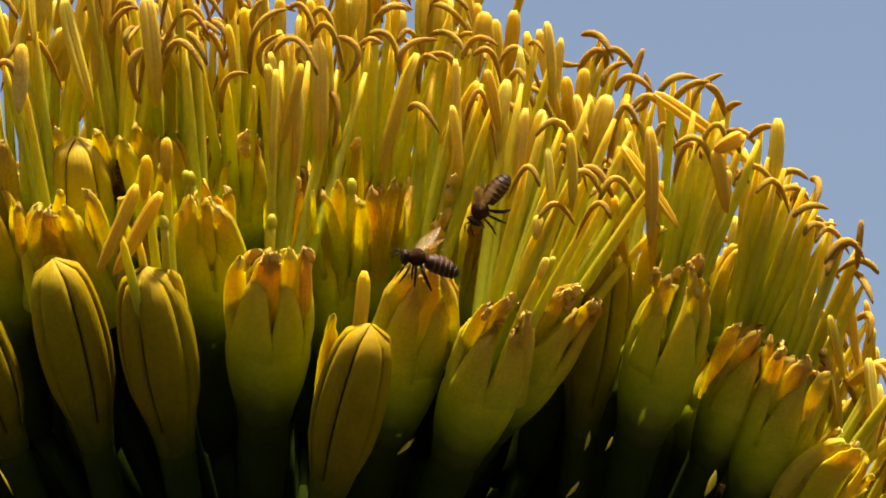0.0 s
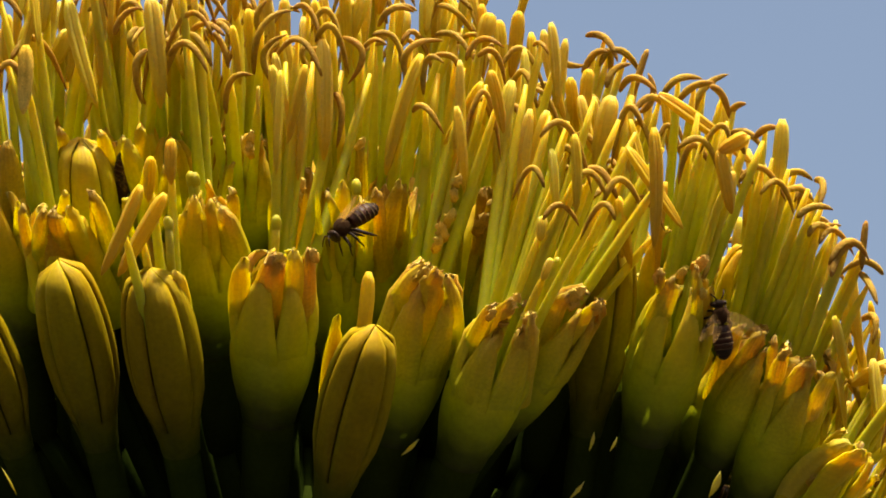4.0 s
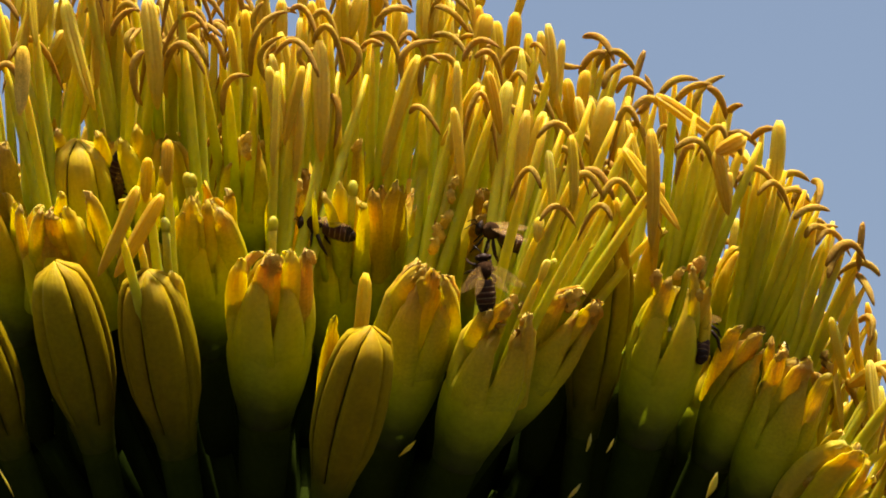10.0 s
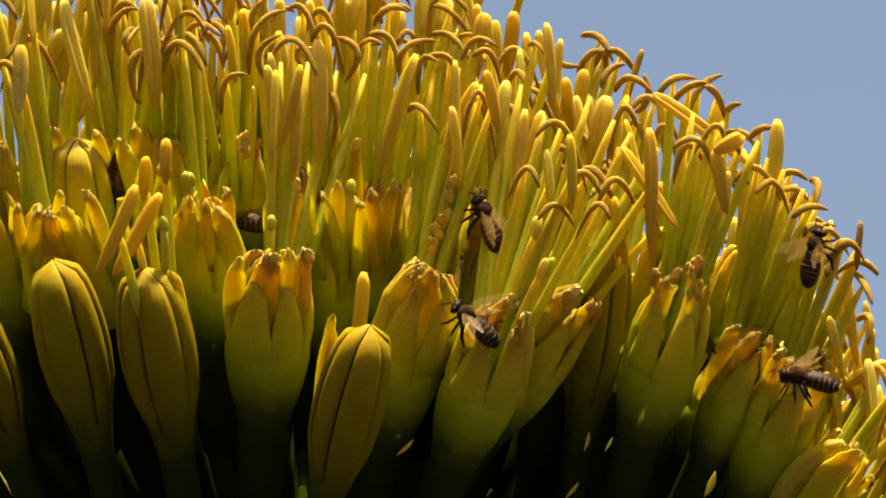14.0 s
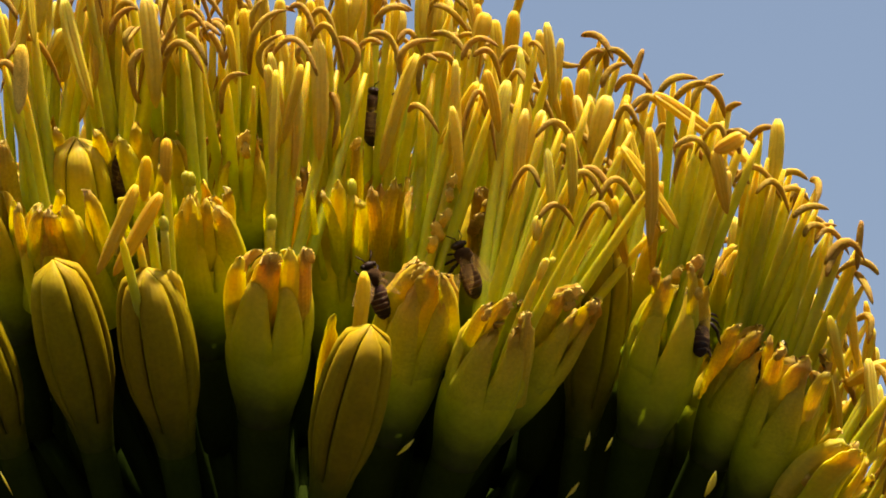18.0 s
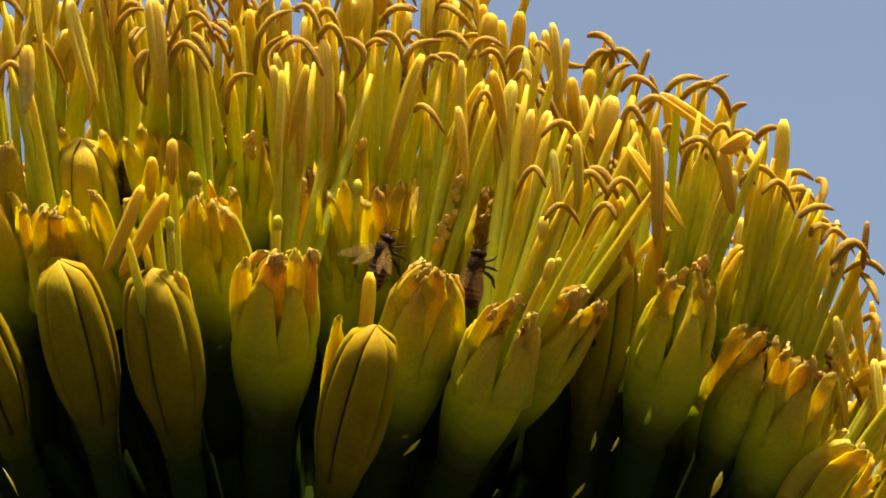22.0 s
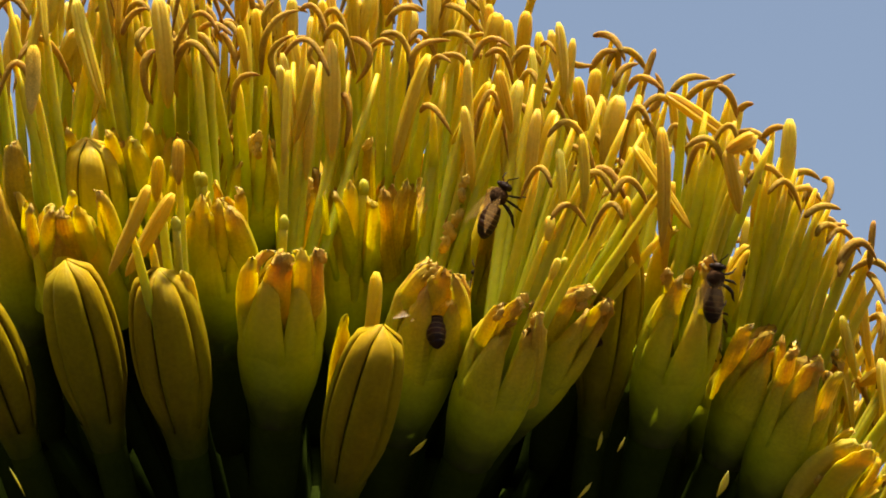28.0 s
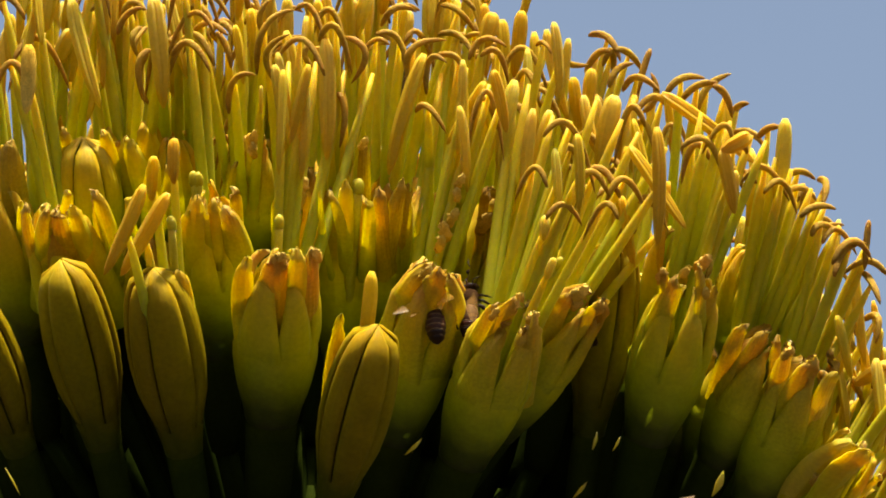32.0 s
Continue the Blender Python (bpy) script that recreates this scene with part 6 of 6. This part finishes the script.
    walk(bee_i, [
        (0, stand(126, 0, -20, 160, 10, 0)),
        (11.5, stand(106.3, 0, -19.7, 150, 20, 0)),
        (12, stand(95.8, 0, -11.8, 100, 50, 0)),
        (12.5, stand(101.6, 0, 17.2, 160, 20, 0)),
        (13, stand(75.1, -2, 17.8, 160, 15, 0)),
        (13.25, stand(79.3, 4, 8.6, 120, 55, 0)),
        (13.5, stand(82.3, 10, -3.5, 80, 60, 0)),
        (14, stand(82.5, 10, -1.4, 75, 60, 0)),
        (14.5, stand(82.7, 12, 0.1, 80, 60, 0)),
        (15.5, stand(98.1, 20, 2.4, 80, 60, 0)),
        (16.3, stand(118.4, 20, -0.1, 80, 60, 0)),
        (22.3, stand(117.6, 20, -0.1, 80, 60, 0)),
        (22.6, stand(117.8, 20, 4.9, 110, 55, 0)),
        (22.9, stand(116, 10, 29.7, 140, 30, 0)),
        (23.2, stand(84.5, 0, 59.1, 165, 15, 0)),
        (23.5, stand(47, -5, 45.5, 163, 15, 0)),
        (24, stand(36.6, 0, 35.9, 160, 15, 0)),
        (24.5, stand(29.3, 10, 41.1, 150, 20, 0)),
        (25, stand(15.4, 26, 53.1, 165, 15, 0)),
        (25.5, stand(17.3, 26, 52, 165, 15, 0)),
        (27.5, stand(19.1, 20, 44.1, 150, 20, 0)),
        (27.7, stand(20.2, 6, 47.1, 125, 50, 0)),
        (27.9, stand(22.5, 4, 61.7, 150, 30, 0)),
        (30.4, stand(-4.3, 10, 65.8, 150, 20, 0)),
        (31, stand(-7, 12, 53.5, 170, 15, 0)),
        (31.4, stand(-10.7, 10, 65.8, 150, 20, 0)),
        (32, stand(-12.4, 10, 69.4, 150, 20, 0)),
    ])
    walk(bee_j, [
        (0, stand(126, 0, -57, 170, 10, 0)),
        (3.2, stand(104.7, 0, -44.5, 170, 15, 0)),
        (3.5, stand(88.3, 0, -41.5, 172, 15, 0)),
        (4, stand(112.5, 0, -47, 140, 30, 0)),
        (12.6, stand(106.5, 0, -39.5, 165, 15, 0)),
        (13, stand(90, -4, -33.9, 165, 15, 0)),
        (13.5, stand(70.6, 4, -18.1, 185, 15, 0)),
        (14, stand(80.2, 2, -28.5, 172, 15, 0)),
        (14.5, stand(74.6, 8, -29.6, 150, 40, 0)),
        (15.5, stand(72.5, 8, -28.1, 110, 60, 0)),
        (16.5, stand(71.8, 27, -27.6, 95, 70, 0)),
        (19, stand(70.8, 27, -27.6, 95, 70, 0)),
        (22.5, stand(71.4, 27, -27.3, 95, 70, 0)),
        (23, stand(70.7, 26, -25.4, 85, 70, 0)),
        (23.5, stand(72.1, 24, -17.1, 80, 70, 0)),
        (24, stand(73.2, 26, -12.3, 80, 70, 0)),
        (25, stand(71.8, 24, -12.4, 85, 70, 0)),
        (25.5, stand(70.7, 26, -6.2, 85, 70, 0)),
        (27.5, stand(68.1, 40, -7.4, 90, 70, 0)),
        (32, stand(69.5, 50, -10.5, 90, 70, 0)),
    ])
    walk(bee_k, [
        (0, stand(29.1, 66, -16, 160, 30, 0)),
        (15.6, stand(36.1, 40, -7.8, 150, 30, 0)),
        (16.5, stand(29.8, -2, -8.2, 165, 30, 0)),
        (17, stand(22.2, 10, -11.6, 170, 40, 0)),
        (18, stand(21.7, 18, -13.3, 170, 40, 0)),
        (19.5, stand(27.6, 20, -18.9, 170, 40, 0)),
        (32, stand(27.6, 20, -19, 170, 40, 0)),
    ])
    walk(bee_m, [
        (0, stand(60.1, 60, -21.1, 85, 80, 0)),
        (16.5, stand(58.8, 33, -20.4, 85, 80, 0)),
        (17.5, stand(57.3, 10, -17.2, 85, 70, -35)),
        (18, stand(57.3, 9, -17, 85, 70, -35)),
        (18.5, stand(57.1, 10, -17.3, 85, 70, -35)),
        (19.5, stand(55.6, 11, -18, 85, 70, -60)),
        (23.5, stand(55.4, 15, -18.4, 85, 80, 0)),
        (25.5, stand(56.7, 11, -17.5, 85, 80, 0)),
        (27.4, stand(56.9, 11, -15.9, 85, 80, 0)),
        (29, stand(58.9, 40, -20.5, 85, 80, 0)),
        (32, stand(59.7, 60, -21, 85, 80, 0)),
    ])
    walk(bee_o, [
        (0, stand(-14.7, 70, 23.2, 90, 50, 0)),
        (17.5, stand(-14.7, 66, 26, 90, 50, 0)),
        (18, stand(-15.1, 35, 30.3, 85, 60, 0)),
        (19, stand(-15.4, 35, 29.4, 85, 60, 0)),
        (20, stand(-14.8, 37, 28.6, 85, 60, 0)),
        (20.5, stand(-8.6, 38, 45.1, 85, 60, 0)),
        (21.2, stand(-8.5, 75, 39.3, 90, 50, 0)),
        (32, stand(-9.7, 75, 39.2, 90, 50, 0)),
    ])
    walk(bee_r, [
        (0, stand(-116.3, 20, 17.2, 20, 20, 0)),
        (19.5, stand(-106.6, 20, 15, 20, 20, 0)),
        (20, stand(-85.9, 22, 18.5, 60, 50, 0)),
        (20.5, stand(-86.1, 20, 26.8, 80, 60, 0)),
        (20.75, stand(-79.3, 18, 24.9, 20, 75, 0)),
        (20.9, stand(-75.4, 16, 22.1, 320, 70, 0)),
        (21, stand(-73.3, 16, 20.8, 285, 65, 0)),
        (21.4, stand(-72.6, 40, 17.7, 275, 65, 0)),
        (21.7, stand(-76.8, 62, 12.9, 275, 65, 0)),
        (27.8, stand(-90.7, 62, 14.3, 270, 65, 0)),
        (28.5, stand(-84.8, 22, 20.7, 265, 65, 0)),
        (29, stand(-90.9, 14, 21.4, 200, 50, 0)),
        (29.25, stand(-89.9, 14, 21.1, 230, 55, 0)),
        (29.5, stand(-89.4, 18, 20.9, 262, 65, 0)),
        (30, stand(-85.9, 23, 21.1, 262, 65, 0)),
        (30.5, stand(-86.3, 26, 18.8, 262, 65, 0)),
        (32, stand(-87.9, 58, 15.3, 262, 65, 0)),
    ])
    walk(bee_s, [
        (0, stand(138.3, 0, 4.6, 180, 10, 0)),
        (26.9, stand(129, -10, 7.3, 185, 10, 0)),
        (28, stand(115.6, -15, 13.2, 190, 10, 0)),
        (28.25, stand(71.8, -18, 4.7, 184, 10, 0)),
        (28.5, stand(32, -20, -2.5, 178, 10, 0)),
        (29, stand(25.1, -20, 4.4, 192, 10, 0)),
        (29.5, stand(42.8, -14, 16.5, 165, 10, 0)),
        (29.75, stand(26.6, -20, -4.9, 170, 10, 0)),
        (30, stand(11.2, -20, -23.8, 162, 10, 0)),
        (30.5, stand(-21.3, -18, 4.8, 190, 10, 0)),
        (31, stand(-46.9, -16, 67.7, 190, 20, 0)),
        (31.2, stand(47.8, -16, -7.5, 170, 10, 0)),
        (31.5, stand(29.6, -18, -13.5, 155, 15, 0)),
        (32, stand(47.2, -20, -59.5, 150, 20, 0)),
    ])
    flap(bee_b, ((0, 0.6), (1.5, 1.9)))
    flap(bee_d, ((1.4, 3.1),))
    flap(bee_g, ((7.3, 9.0),))
    flap(bee_h, ((11.6, 13.9), (15, 16.8)))
    flap(bee_i, ((11.6, 13.4), (22.4, 24.3), (27.4, 28.0), (30.2, 31.5)))
    flap(bee_j, ((3.0, 4.2), (12.5, 14.3)))
    flap(bee_s, ((26.9, 32),))


motions()
